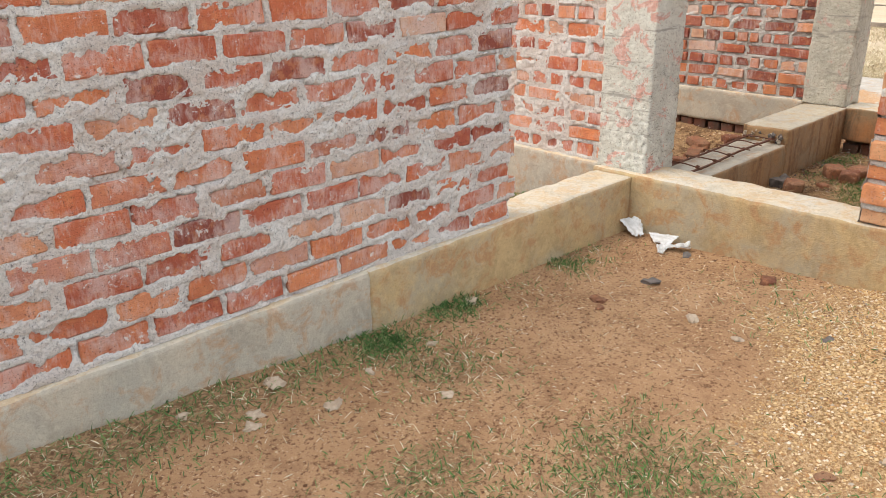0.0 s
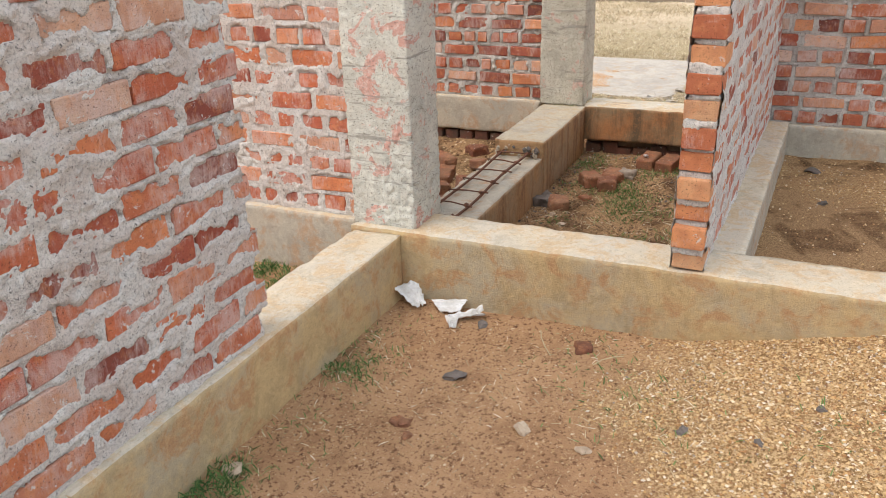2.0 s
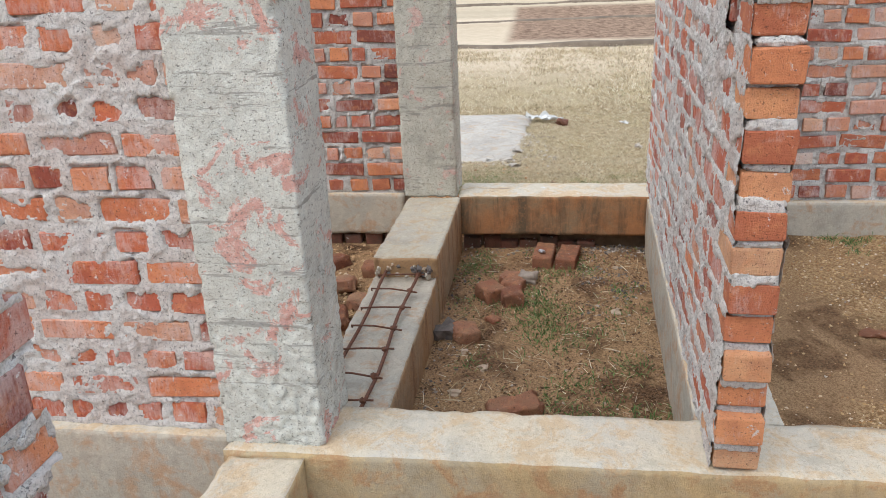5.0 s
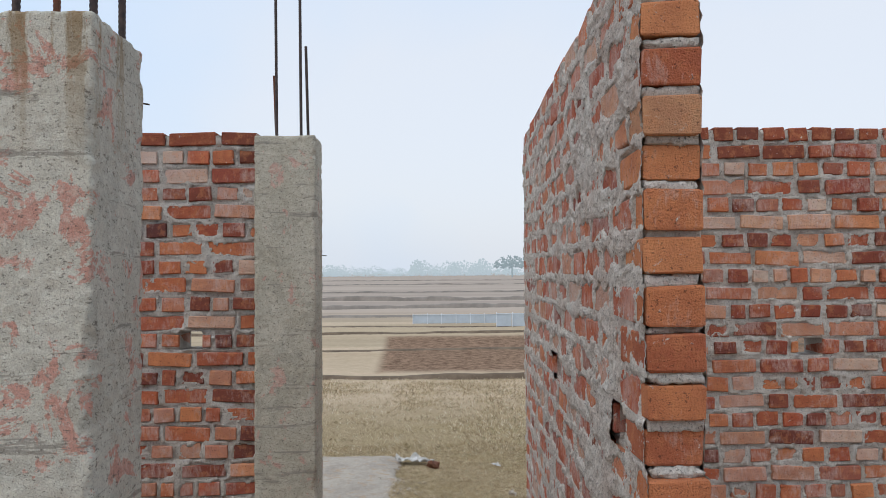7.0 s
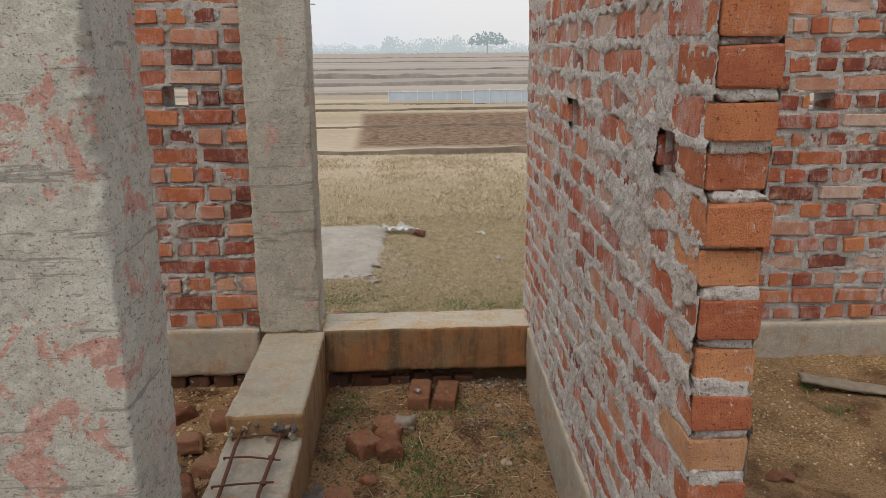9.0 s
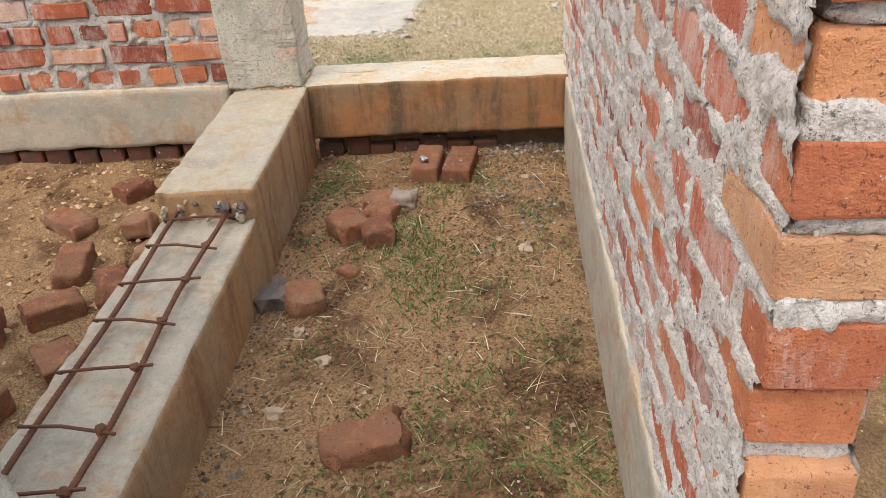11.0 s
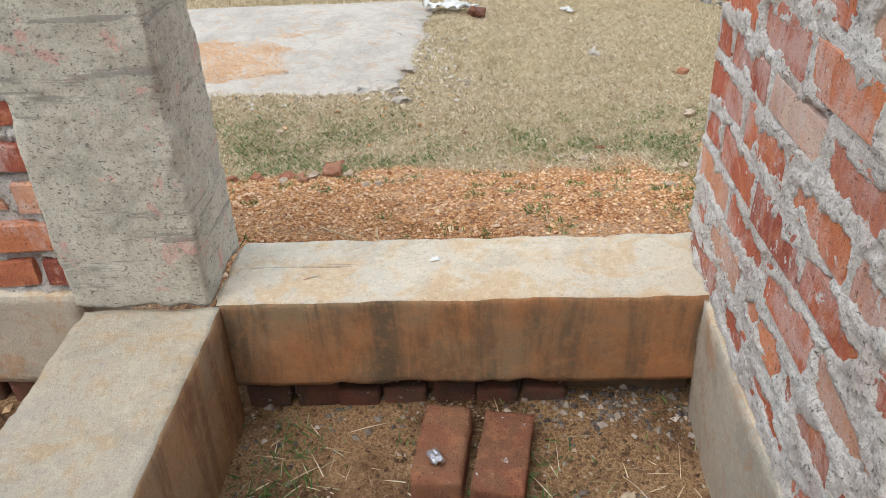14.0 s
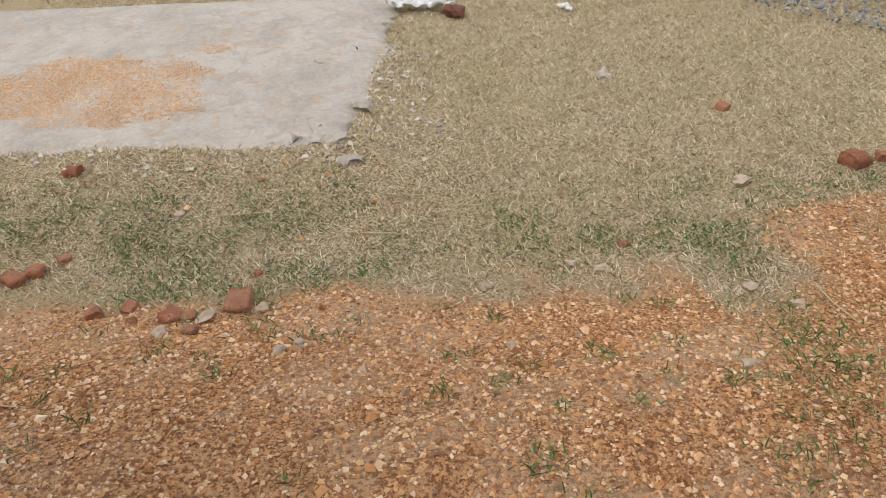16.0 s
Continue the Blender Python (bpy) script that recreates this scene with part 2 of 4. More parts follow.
SCRAP = plain_material("white_woven_plastic", (0.66, 0.65, 0.63), (0.46, 0.44, 0.40), 0.55, 18)
WOOD = plain_material("weathered_wood", (0.33, 0.27, 0.20), (0.22, 0.18, 0.13), 0.85, 15)
STRAW = plain_material("dry_straw", (0.55, 0.45, 0.27), (0.42, 0.33, 0.19), 0.8, 9)
FENCE_POST = plain_material("white_fence_post", (0.74, 0.78, 0.82), (0.62, 0.67, 0.72), 0.6, 3)
FENCE = plain_material("pale_blue_sheet", (0.52, 0.58, 0.63), (0.44, 0.49, 0.53), 0.6, 2)


def island_material(name, stops, rough=0.85):
    m, n, l, b = material(name, rough)
    rnd = n.new("ShaderNodeNewGeometry").outputs["Random Per Island"]
    l.new(ramp(n, l, rnd, stops), b.inputs["Base Color"])
    return m


GREEN = island_material("green_grass_blades", [(0.0, (0.045, 0.10, 0.028)), (0.5, (0.105, 0.21, 0.06)), (0.85, (0.20, 0.29, 0.095)), (1.0, (0.42, 0.38, 0.20))])
DRY = island_material("dry_grass_blades", [(0.0, (0.15, 0.10, 0.05)), (0.25, (0.42, 0.32, 0.19)), (0.6, (0.68, 0.56, 0.37)), (0.9, (0.86, 0.77, 0.60)), (1.0, (0.22, 0.22, 0.09))])
PEBBLE = island_material("gravel_pebbles", [(0.0, (0.20, 0.10, 0.05)), (0.2, (0.42, 0.22, 0.09)), (0.45, (0.54, 0.34, 0.15)), (0.75, (0.64, 0.46, 0.25)), (0.92, (0.70, 0.60, 0.46)), (1.0, (0.17, 0.11, 0.08))])
PEBBLE_RED = island_material("reddish_gravel_pebbles", [(0.0, (0.24, 0.10, 0.045)), (0.3, (0.50, 0.235, 0.09)), (0.65, (0.64, 0.37, 0.18)), (0.9, (0.76, 0.56, 0.37)), (1.0, (0.17, 0.075, 0.045))])
CHIPS = island_material("blue_grey_stone_chips", [(0.0, (0.07, 0.08, 0.10)), (0.6, (0.17, 0.19, 0.22)), (1.0, (0.33, 0.35, 0.38))])


def ground_material():
    m, n, l, b = material("earth", 1.0)
    b.inputs["Specular IOR Level"].default_value = 0.0
    pos = world_pos(n)

    def attr(name):
        a = n.new("ShaderNodeAttribute")
        a.attribute_name = name
        return a.outputs["Fac"]
    soil = mix(n, l, grey(n, l, noise_tex(n, l, pos, 2.2, 6, 0.6), 0.35, 0.65), (0.50, 0.30, 0.165), (0.41, 0.235, 0.125))
    soil = mix(n, l, math_node(n, l, "MULTIPLY", grey(n, l, noise_tex(n, l, pos, 9, 6, 0.7, 0.6), 0.50, 0.60), 0.45), soil, (0.27, 0.14, 0.075))
    soil = mix(n, l, math_node(n, l, "MULTIPLY", grey(n, l, noise_tex(n, l, pos, 55, 6, 0.75), 0.55, 0.58), 0.8), soil, (0.15, 0.07, 0.04))
    soil = mix(n, l, grey(n, l, noise_tex(n, l, pos, 80, 4, 0.75), 0.615, 0.635), soil, (0.62, 0.43, 0.27))
    grav = mix(n, l, grey(n, l, noise_tex(n, l, pos, 80, 5, 0.8), 0.46, 0.54), (0.27, 0.155, 0.07), (0.60, 0.41, 0.22))
    redgrav = mix(n, l, grey(n, l, noise_tex(n, l, pos, 80, 5, 0.8), 0.46, 0.54), (0.23, 0.10, 0.045), (0.58, 0.31, 0.15))
    redgrav = mix(n, l, grey(n, l, noise_tex(n, l, pos, 2.5, 5, 0.6), 0.45, 0.6), redgrav, mix(n, l, 0.5, redgrav, (0.52, 0.36, 0.23)))
    damp = mix(n, l, grey(n, l, noise_tex(n, l, pos, 90, 6, 0.8), 0.46, 0.55), (0.055, 0.034, 0.02), (0.185, 0.105, 0.057))
    trodden = mix(n, l, grey(n, l, noise_tex(n, l, pos, 130, 5, 0.8), 0.44, 0.54), (0.20, 0.12, 0.06), (0.43, 0.275, 0.15))
    damp = mix(n, l, grey(n, l, noise_tex(n, l, pos, 3.4, 6, 0.65, 0.5), 0.49, 0.60), trodden, damp)
    dry = mix(n, l, grey(n, l, noise_tex(n, l, pos, 95, 7, 0.85), 0.47, 0.54), (0.20, 0.145, 0.08), (0.56, 0.45, 0.29))
    dry = mix(n, l, grey(n, l, noise_tex(n, l, pos, 1.4, 5, 0.6), 0.45, 0.68), dry, mix(n, l, 0.35, dry, (0.34, 0.27, 0.13)))
    turf = mix(n, l, grey(n, l, noise_tex(n, l, pos, 50, 6, 0.8), 0.46, 0.54), (0.17, 0.10, 0.055), (0.42, 0.265, 0.15))
    far = n.new("ShaderNodeMapping")
    far.inputs["Scale"].default_value = (0.16, 0.018, 1)
    l.new(pos, far.inputs["Vector"])
    strip = noise_tex(n, l, far.outputs[0], 1.0, 3, 0.5)
    field = ramp(n, l, strip, [(0.3, (0.44, 0.34, 0.23)), (0.44, (0.56, 0.44, 0.31)), (0.52, (0.63, 0.50, 0.36)), (0.60, (0.46, 0.37, 0.26)), (0.70, (0.54, 0.43, 0.30))])
    field = mix(n, l, grey(n, l, noise_tex(n, l, pos, 3.5, 6, 0.75), 0.3, 0.7), mix(n, l, 0.4, field, (0.30, 0.235, 0.145)), field)
    plough = mix(n, l, grey(n, l, noise_tex(n, l, pos, 4, 7, 0.8), 0.44, 0.56), (0.17, 0.11, 0.075), (0.33, 0.22, 0.15))
    col = mix(n, l, attr("damp"), soil, damp)
    col = mix(n, l, attr("gravel"), col, grav)
    col = mix(n, l, attr("redgravel"), col, redgrav)
    col = mix(n, l, attr("turf"), col, turf)
    col = mix(n, l, attr("straw"), col, dry)
    # Distance haze painted in: past 36 m the field colour turns greyer
    hazed_field = mix(n, l, grey(n, l, strip, 0.40, 0.60), (0.46, 0.385, 0.32), (0.38, 0.32, 0.27))
    field = mix(n, l, attr("far"), field, hazed_field)
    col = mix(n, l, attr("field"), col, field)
    col = mix(n, l, attr("plough"), col, plough)
    l.new(col, b.inputs["Base Color"])
    h = math_node(n, l, "ADD", noise_tex(n, l, pos, 40, 7, 0.75), math_node(n, l, "MULTIPLY", noise_tex(n, l, pos, 170, 3, 0.7), 0.5))
    bump(n, l, b, h, 0.8, 0.02)
    return m


GROUND = ground_material()
# Distant scrub banks: paler and greyer, with haze put into the colour
BANK_FAR = plain_material("haze_greyed_scrub_bank", (0.20, 0.175, 0.15), (0.32, 0.28, 0.24), 0.95, 0.6)
BANK = plain_material("dark_bank_earth", (0.11, 0.08, 0.055), (0.22, 0.165, 0.115), 0.95, 1.5)


# A pale blue glow in the tree material stands in for distance haze
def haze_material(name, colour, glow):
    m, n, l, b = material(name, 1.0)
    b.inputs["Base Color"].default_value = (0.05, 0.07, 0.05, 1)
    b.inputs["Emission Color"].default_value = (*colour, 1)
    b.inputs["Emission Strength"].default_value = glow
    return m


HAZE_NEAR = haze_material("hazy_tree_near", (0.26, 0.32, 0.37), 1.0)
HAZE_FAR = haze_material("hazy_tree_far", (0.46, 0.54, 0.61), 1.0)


# Numeric helpers
def hashed(ix, iy, iz, seed):
    h = (ix.astype(np.int64) * 374761393 + iy.astype(np.int64) * 668265263 + iz.astype(np.int64) * 2147483647 + seed * 974634677) & 0xFFFFFFFF
    h = ((h ^ (h >> 13)) * 1274126177) & 0xFFFFFFFF
    return ((h ^ (h >> 16)) & 0xFFFF) / 65535.0


def value_noise(x, y, z, seed=0):
    x, y, z = np.broadcast_arrays(x, y, z)
    ix, iy, iz = np.floor(x), np.floor(y), np.floor(z)
    fx, fy, fz = x - ix, y - iy, z - iz
    fx, fy, fz = (f * f * (3 - 2 * f) for f in (fx, fy, fz))
    out = 0
    for dx in (0, 1):
        for dy in (0, 1):
            for dz in (0, 1):
                w = (fx if dx else 1 - fx) * (fy if dy else 1 - fy) * (fz if dz else 1 - fz)
                out = out + w * hashed(ix + dx, iy + dy, iz + dz, seed)
    return out


def fbm(x, y, z=0.0, seed=0, octaves=4):
    total, amp, norm = 0, 1.0, 0.0
    for o in range(octaves):
        total = total + amp * value_noise(x * 2 ** o, y * 2 ** o, np.asarray(z) * 2 ** o, seed + o)
        norm, amp = norm + amp, amp * 0.55
    return total / norm


def smooth(a, b, x):
    t = np.clip((x - a) / (b - a), 0, 1)
    return t * t * (3 - 2 * t)


def mesh_from(name, verts, faces, shade=True):
    me = bpy.data.meshes.new(name)
    verts, faces = np.asarray(verts, np.float32), np.asarray(faces, np.int32)
    k = faces.shape[1]
    me.vertices.add(len(verts))
    me.vertices.foreach_set("co", verts.ravel())
    me.loops.add(faces.size)
    me.loops.foreach_set("vertex_index", faces.ravel())
    me.polygons.add(len(faces))
    me.polygons.foreach_set("loop_start", np.arange(0, faces.size, k, dtype=np.int32))
    me.update(calc_edges=True)
    me.polygons.foreach_set("use_smooth", np.full(len(faces), shade))
    return me


def thing(name, me, mat, label="", category="", group="", kind="", m=None):
    ob = new(name, me)
    if mat and me:
        me.materials.append(mat)
    if m is not None:
        ob.matrix_world = m
    return tagged(ob, label, category, group, kind)


def part(name, me, mat, parent, label="", m=None):
    ob = new(name, me)
    if mat and not me.materials:
        me.materials.append(mat)
    ob.parent = parent
    if m is not None:
        ob.matrix_basis = m
    return tagged(ob, label)


BOX_FACES = [(0, 3, 2, 1), (4, 5, 6, 7), (0, 1, 5, 4), (1, 2, 6, 5), (2, 3, 7, 6), (3, 0, 4, 7)]


def boxes_mesh(name, boxes):
    """One mesh of plain boxes (x0, y0, z0, x1, y1, z1)."""
    v, f = [], []
    for x0, y0, z0, x1, y1, z1 in boxes:
        k = len(v)
        v += [(x0, y0, z0), (x1, y0, z0), (x1, y1, z0), (x0, y1, z0), (x0, y0, z1), (x1, y0, z1), (x1, y1, z1), (x0, y1, z1)]
        f += [tuple(k + i for i in q) for q in BOX_FACES]
    return mesh_from(name, v, f, False)


def rough_box(name, lo, hi, step=0.03, amp=0.004, wear=0.012, seed=1, freq=9.0):
    """A cast block with uneven faces and worn, chipped edges."""
    lo, hi = np.array(lo, float), np.array(hi, float)
    counts = [max(2, int(round((hi[i] - lo[i]) / step)) + 1) for i in range(3)]
    axes = [np.linspace(lo[i], hi[i], counts[i]) for i in range(3)]
    verts, faces, base = [], [], 0
    for a in range(3):
        u, w = (a + 1) % 3, (a + 2) % 3
        for side in (0, 1):
            gu, gw = np.meshgrid(axes[u], axes[w], indexing="ij")
            p = np.zeros(gu.shape + (3,))
            p[..., u], p[..., w], p[..., a] = gu, gw, (hi if side else lo)[a]
            nu, nw = gu.shape
            i = np.arange(nu * nw).reshape(nu, nw) + base
            q = np.stack([i[:-1, :-1], i[1:, :-1], i[1:, 1:], i[:-1, 1:]], -1).reshape(-1, 4)
            faces.append(q if side else q[:, ::-1])
            verts.append(p.reshape(-1, 3))
            base += nu * nw
    v = np.concatenate(verts)
    f = np.concatenate(faces)
    d = np.minimum(v - lo, hi - v)
    srt = np.sort(d, axis=1)
    centre = (lo + hi) / 2
    chip = wear * (0.35 + 1.5 * smooth(0.45, 0.75, fbm(v[:, 0] * 14, v[:, 1] * 14, v[:, 2] * 14, seed + 40, 3)))
    near_edge = np.clip(1 - srt[:, 1] / (chip + 1e-6) / 1.6, 0, 1)
    inward = np.where(d < chip[:, None] * 1.6, np.sign(centre - v), 0.0)
    shift = inward * (near_edge * chip * 0.55)[:, None]
    rough = np.stack([fbm(v[:, 0] * freq, v[:, 1] * freq, v[:, 2] * freq, seed + 7 * k, 4) - 0.5 for k in range(3)], 1) * 2 * amp
    keys = np.round((v - lo) * 2000).astype(np.int64)
    _, first, inverse = np.unique(keys, axis=0, return_index=True, return_inverse=True)
    return mesh_from(name, (v + shift + rough)[first], inverse.ravel()[f])


def brick_mesh(seed, bevel=0.06):
    """A unit brick with rounded, uneven edges, -0.5 to 0.5."""
    rng = np.random.RandomState(seed)
    v, pick = [], {}
    for sx in (-1, 1):
        for sy in (-1, 1):
            for sz in (-1, 1):
                j = rng.uniform(-0.022, 0.022, 3)
                for a in range(3):
                    s = np.array([sx, sy, sz], float) * 0.5
                    for k in range(3):
                        if k != a:
                            s[k] *= 1 - 2 * bevel * (0.25, 0.5, 0.75)[k] * rng.uniform(0.5, 1.5)
                    pick[sx, sy, sz, a] = len(v)
                    v.append(s + j * (0.5, 1, 1.6))
    bm = bmesh.new()
    for p in v:
        bm.verts.new(p)
    bmesh.ops.convex_hull(bm, input=bm.verts[:])
    me = bpy.data.meshes.new("brick")
    bm.to_mesh(me)
    bm.free()
    me.polygons.foreach_set("use_smooth", np.zeros(len(me.polygons), bool))
    return me


# Ground: one sheet from the yard to the horizon
def ground_height(x, y, fine=True):
    x, y = np.asarray(x, float), np.asarray(y, float)
    yard = 0.085 + 0.16 * smooth(2.6, -0.2, x) * smooth(0.2, 2.6, y) + 0.20 * smooth(1.25, 0.2, y) * smooth(1.6, 3.7, x)
    room = 0.075 + 0.0 * x
    side = 0.14 + 0.03 * smooth(4.5, 6.0, x)
    left = 0.09 + 0.0 * x
    z = np.where(x < 3.8, np.where(y > 2.4, left, yard), np.where(y > 2.25, left - 0.01, np.where(y > 0.95, room, side)))
    front = 0.07 - 0.33 * smooth(7.0, 8.5, x) - 0.04 * smooth(8.5, 11, x) - 0.25 * smooth(12, 30, x)
    off = np.hypot(np.maximum(np.maximum(9.18 - x, x - 11.5), 0), np.maximum(np.maximum(1.86 - y, y - 6.5), 0))
    under = np.minimum(x - 9.18, y - 1.86)
    front = front + 0.06 * smooth(0.7, 0.05, off) * smooth(0.3, 0.05, under)
    z = np.where(x > 6.3, front, z)
    far = smooth(12, 30, np.abs(x - 4)) + smooth(8, 25, np.abs(y - 1.5))
    z = z - 0.35 * np.clip(far, 0, 1) * (x < 6.3)
    if fine:
        z = z + (fbm(x * 1.7, y * 1.7, 0, 3, 4) - 0.5) * 0.05 + (fbm(x * 9, y * 9, 0, 5, 3) - 0.5) * 0.022
    return z


def grown(start, stop, first, grow):
    out, p, s = [], start, first
    while abs(p - start) < abs(stop - start):
        s *= grow
        p += s if stop > start else -s
        out.append(p)
    return out


gx = np.array(grown(-1.0, -900, 0.05, 1.16)[::-1] + list(np.arange(-1.0, 11.5, 0.038)) + grown(11.5, 2500, 0.04, 1.035))
gy = np.array(grown(-2.4, -1500, 0.05, 1.10)[::-1] + list(np.arange(-2.4, 4.6, 0.038)) + grown(4.6, 1500, 0.05, 1.10))
GX, GY = np.meshgrid(gx, gy, indexing="ij")
GZ = ground_height(GX, GY)
gi = np.arange(GX.size).reshape(GX.shape)
gq = np.stack([gi[:-1, :-1], gi[1:, :-1], gi[1:, 1:], gi[:-1, 1:]], -1).reshape(-1, 4)
ground_mesh = mesh_from("ground", np.stack([GX, GY, GZ], -1).reshape(-1, 3), gq)


def turf_mask(x, y):
    inside = (x < 3.7) & (y < 2.3)
    n = fbm(x * 2.1, y * 2.1, 0, 21, 4)
    edge = smooth(0.22, 0.03, np.abs(2.2 - y)) * 0.16
    bare = smooth(1.8, 2.5, x) * 0.30 + smooth(0.6, 0.0, y) * 0.05
    stony = smooth(1.35, 0.85, y) * smooth(1.7, 2.6, x)
    return np.where(inside, 0.75 * smooth(0.36, 0.62, n + edge - bare + 0.01) * (1 - 0.8 * stony), 0)


def gravel_mask(x, y):
    n = (fbm(x * 1.6, y * 1.6, 0, 33, 4) - 0.5) * 0.7
    yard = np.where(x < 3.7, smooth(1.25, 0.75, y + n) * smooth(1.7, 2.6, x), 0)
    side = np.where((x > 3.8) & (x < 6.2) & (y < 0.9), 0.10 + 0.55 * smooth(0.50, 0.64, fbm(x * 1.3, y * 1.3, 0, 35, 3) + 0.10 * smooth(4.8, 4.0, x)), 0)
    front = np.where(x > 6.3, smooth(8.35, 8.05, x + n * 1.2 + 0.25 * (y < 0.7)), 0)
    patch = np.where(x > 6.3, smooth(0.65, 0.45, np.hypot((x - 8.49) / 0.62, (y - -0.13) / 0.85) + n * 0.5), 0)
    return np.clip(yard + side + front + patch, 0, 1)


def straw_mask(x, y):
    n = (fbm(x * 1.6, y * 1.6, 0, 33, 4) - 0.5) * 0.7
    m = np.where(x > 6.3, smooth(8.05, 8.5, x + n * 1.2 + 0.25 * (y < 0.7)), 0)
    return np.clip(m - gravel_mask(x, y) * 0.9, 0, 1)


inside_rooms = ((GX > 3.8) & (GX < 6.3)).astype(float)
plough = smooth(0.0, 0.4, np.minimum(np.minimum(GX - 20.5, 34 - GX) * 0.3, np.minimum(2.9 - GY + (GX - 20) * 0.03, GY + 40))) * (GX > 6)
# far sets where the haze-greyed field colour takes over
masks = {
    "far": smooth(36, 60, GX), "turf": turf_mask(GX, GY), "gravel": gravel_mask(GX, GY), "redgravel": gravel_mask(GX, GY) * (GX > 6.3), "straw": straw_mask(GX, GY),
    "damp": inside_rooms * (0.82 + 0.18 * smooth(0.4, 0.6, fbm(GX * 2, GY * 2, 0, 51, 3))),
    "field": np.clip(smooth(13, 17, GX) + smooth(-3, -9, GX) + smooth(7, 12, np.abs(GY - 1.5)), 0, 1), "plough": plough}
for key, val in masks.items():
    at = ground_mesh.attributes.new(key, "FLOAT", "POINT")
    at.data.foreach_set("value", np.clip(val, 0, 1).astype(np.float32).ravel())
thing("ground", ground_mesh, GROUND, "bare reddish earth with grass patches and harvested fields beyond", "ground", kind="structure")

# Beams and columns


def beam(name, lo, hi, side, label, seed, step=0.022, top=BEAM_TOP, wear=0.007, amp=0.0045):
    ob = thing(name, rough_box(name, lo, hi, step, amp, wear, seed, 15), side, label, "beam", kind="structure")
    me = ob.data
    me.materials.append(top)
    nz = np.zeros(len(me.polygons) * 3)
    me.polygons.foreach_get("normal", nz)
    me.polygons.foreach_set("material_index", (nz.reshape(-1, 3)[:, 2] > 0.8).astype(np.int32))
    return ob


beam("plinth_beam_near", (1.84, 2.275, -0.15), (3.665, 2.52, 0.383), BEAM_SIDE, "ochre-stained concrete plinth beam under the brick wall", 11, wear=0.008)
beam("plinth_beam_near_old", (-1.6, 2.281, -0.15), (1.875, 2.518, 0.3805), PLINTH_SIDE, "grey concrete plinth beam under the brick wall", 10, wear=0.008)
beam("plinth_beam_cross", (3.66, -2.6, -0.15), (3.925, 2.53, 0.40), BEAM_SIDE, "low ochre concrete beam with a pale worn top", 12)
beam("plinth_beam_left", (3.735, 2.535, -0.15), (3.97, 4.4, 0.393), PLINTH_SIDE, "grey concrete plinth beam under the brick wall", 13)
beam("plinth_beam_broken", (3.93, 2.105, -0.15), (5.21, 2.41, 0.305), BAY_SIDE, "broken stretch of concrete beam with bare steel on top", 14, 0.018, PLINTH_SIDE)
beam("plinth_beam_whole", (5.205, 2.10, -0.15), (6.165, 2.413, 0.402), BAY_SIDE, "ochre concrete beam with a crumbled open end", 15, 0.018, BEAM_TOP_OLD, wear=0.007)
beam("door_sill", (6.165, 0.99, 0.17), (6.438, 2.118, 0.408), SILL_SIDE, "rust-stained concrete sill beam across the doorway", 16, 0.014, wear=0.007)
beam("plinth_beam_far_left", (6.215, 2.445, 0.15), (6.44, 4.4, 0.408), PLINTH_SIDE, "grey concrete plinth beam under the far brick wall", 17)
beam("plinth_beam_far", (6.20, -3.2, -0.15), (6.45, 0.985, 0.365), PLINTH_SIDE, "grey concrete plinth beam under the far brick wall", 18)

PART_M = pose(6.365, 1.02, 0, 0, 0, 177.95)
ob = beam("plinth_beam_partition", (0.20, -0.012, -0.15), (2.44, 0.245, 0.398), PLINTH_SIDE, "grey concrete plinth under the thin brick wall", 19)
ob.matrix_world = PART_M

column = thing("column_near", rough_box("column_near", (3.70, 2.222, 0.385), (3.985, 2.535, 2.487), 0.008, 0.005, 0.010, 31, 55), COLUMN_RUSTY,
               "rough grey concrete column with flaking pink patches", "column", "concrete columns", "structure")
column2 = thing("column_far", rough_box("column_far", (6.17, 2.122, 0.40), (6.43, 2.438, 2.668), 0.009, 0.0045, 0.010, 32, 55), COLUMN,
                "rough grey concrete column with flaking pink patches", "column", "concrete columns", "structure")

# Honeycombed, crumbling lower part of the near column
co = np.zeros(len(column.data.vertices) * 3, np.float32)
column.data.vertices.foreach_get("co", co)
co = co.reshape(-1, 3)
pit = smooth(0.50, 0.62, fbm(co[:, 0] * 60, co[:, 1] * 60, co[:, 2] * 60, 140, 3)) * smooth(1.35, 0.5, co[:, 2] + 0.9 * np.abs(co[:, 1] - 2.26))
mid = np.array([3.84, 2.38])
for k in (0, 1):
    co[:, k] += np.sign(mid[k] - co[:, k]) * pit * 0.005
column.data.vertices.foreach_set("co", co.ravel())
column.data.update()

# Brick walls
COURSE, BRICK_H = 0.0957, 0.079
BRICK_KINDS = [brick_mesh(100 + i, 0.085) for i in range(10)]
for me in BRICK_KINDS:
    me.materials.append(BRICK)


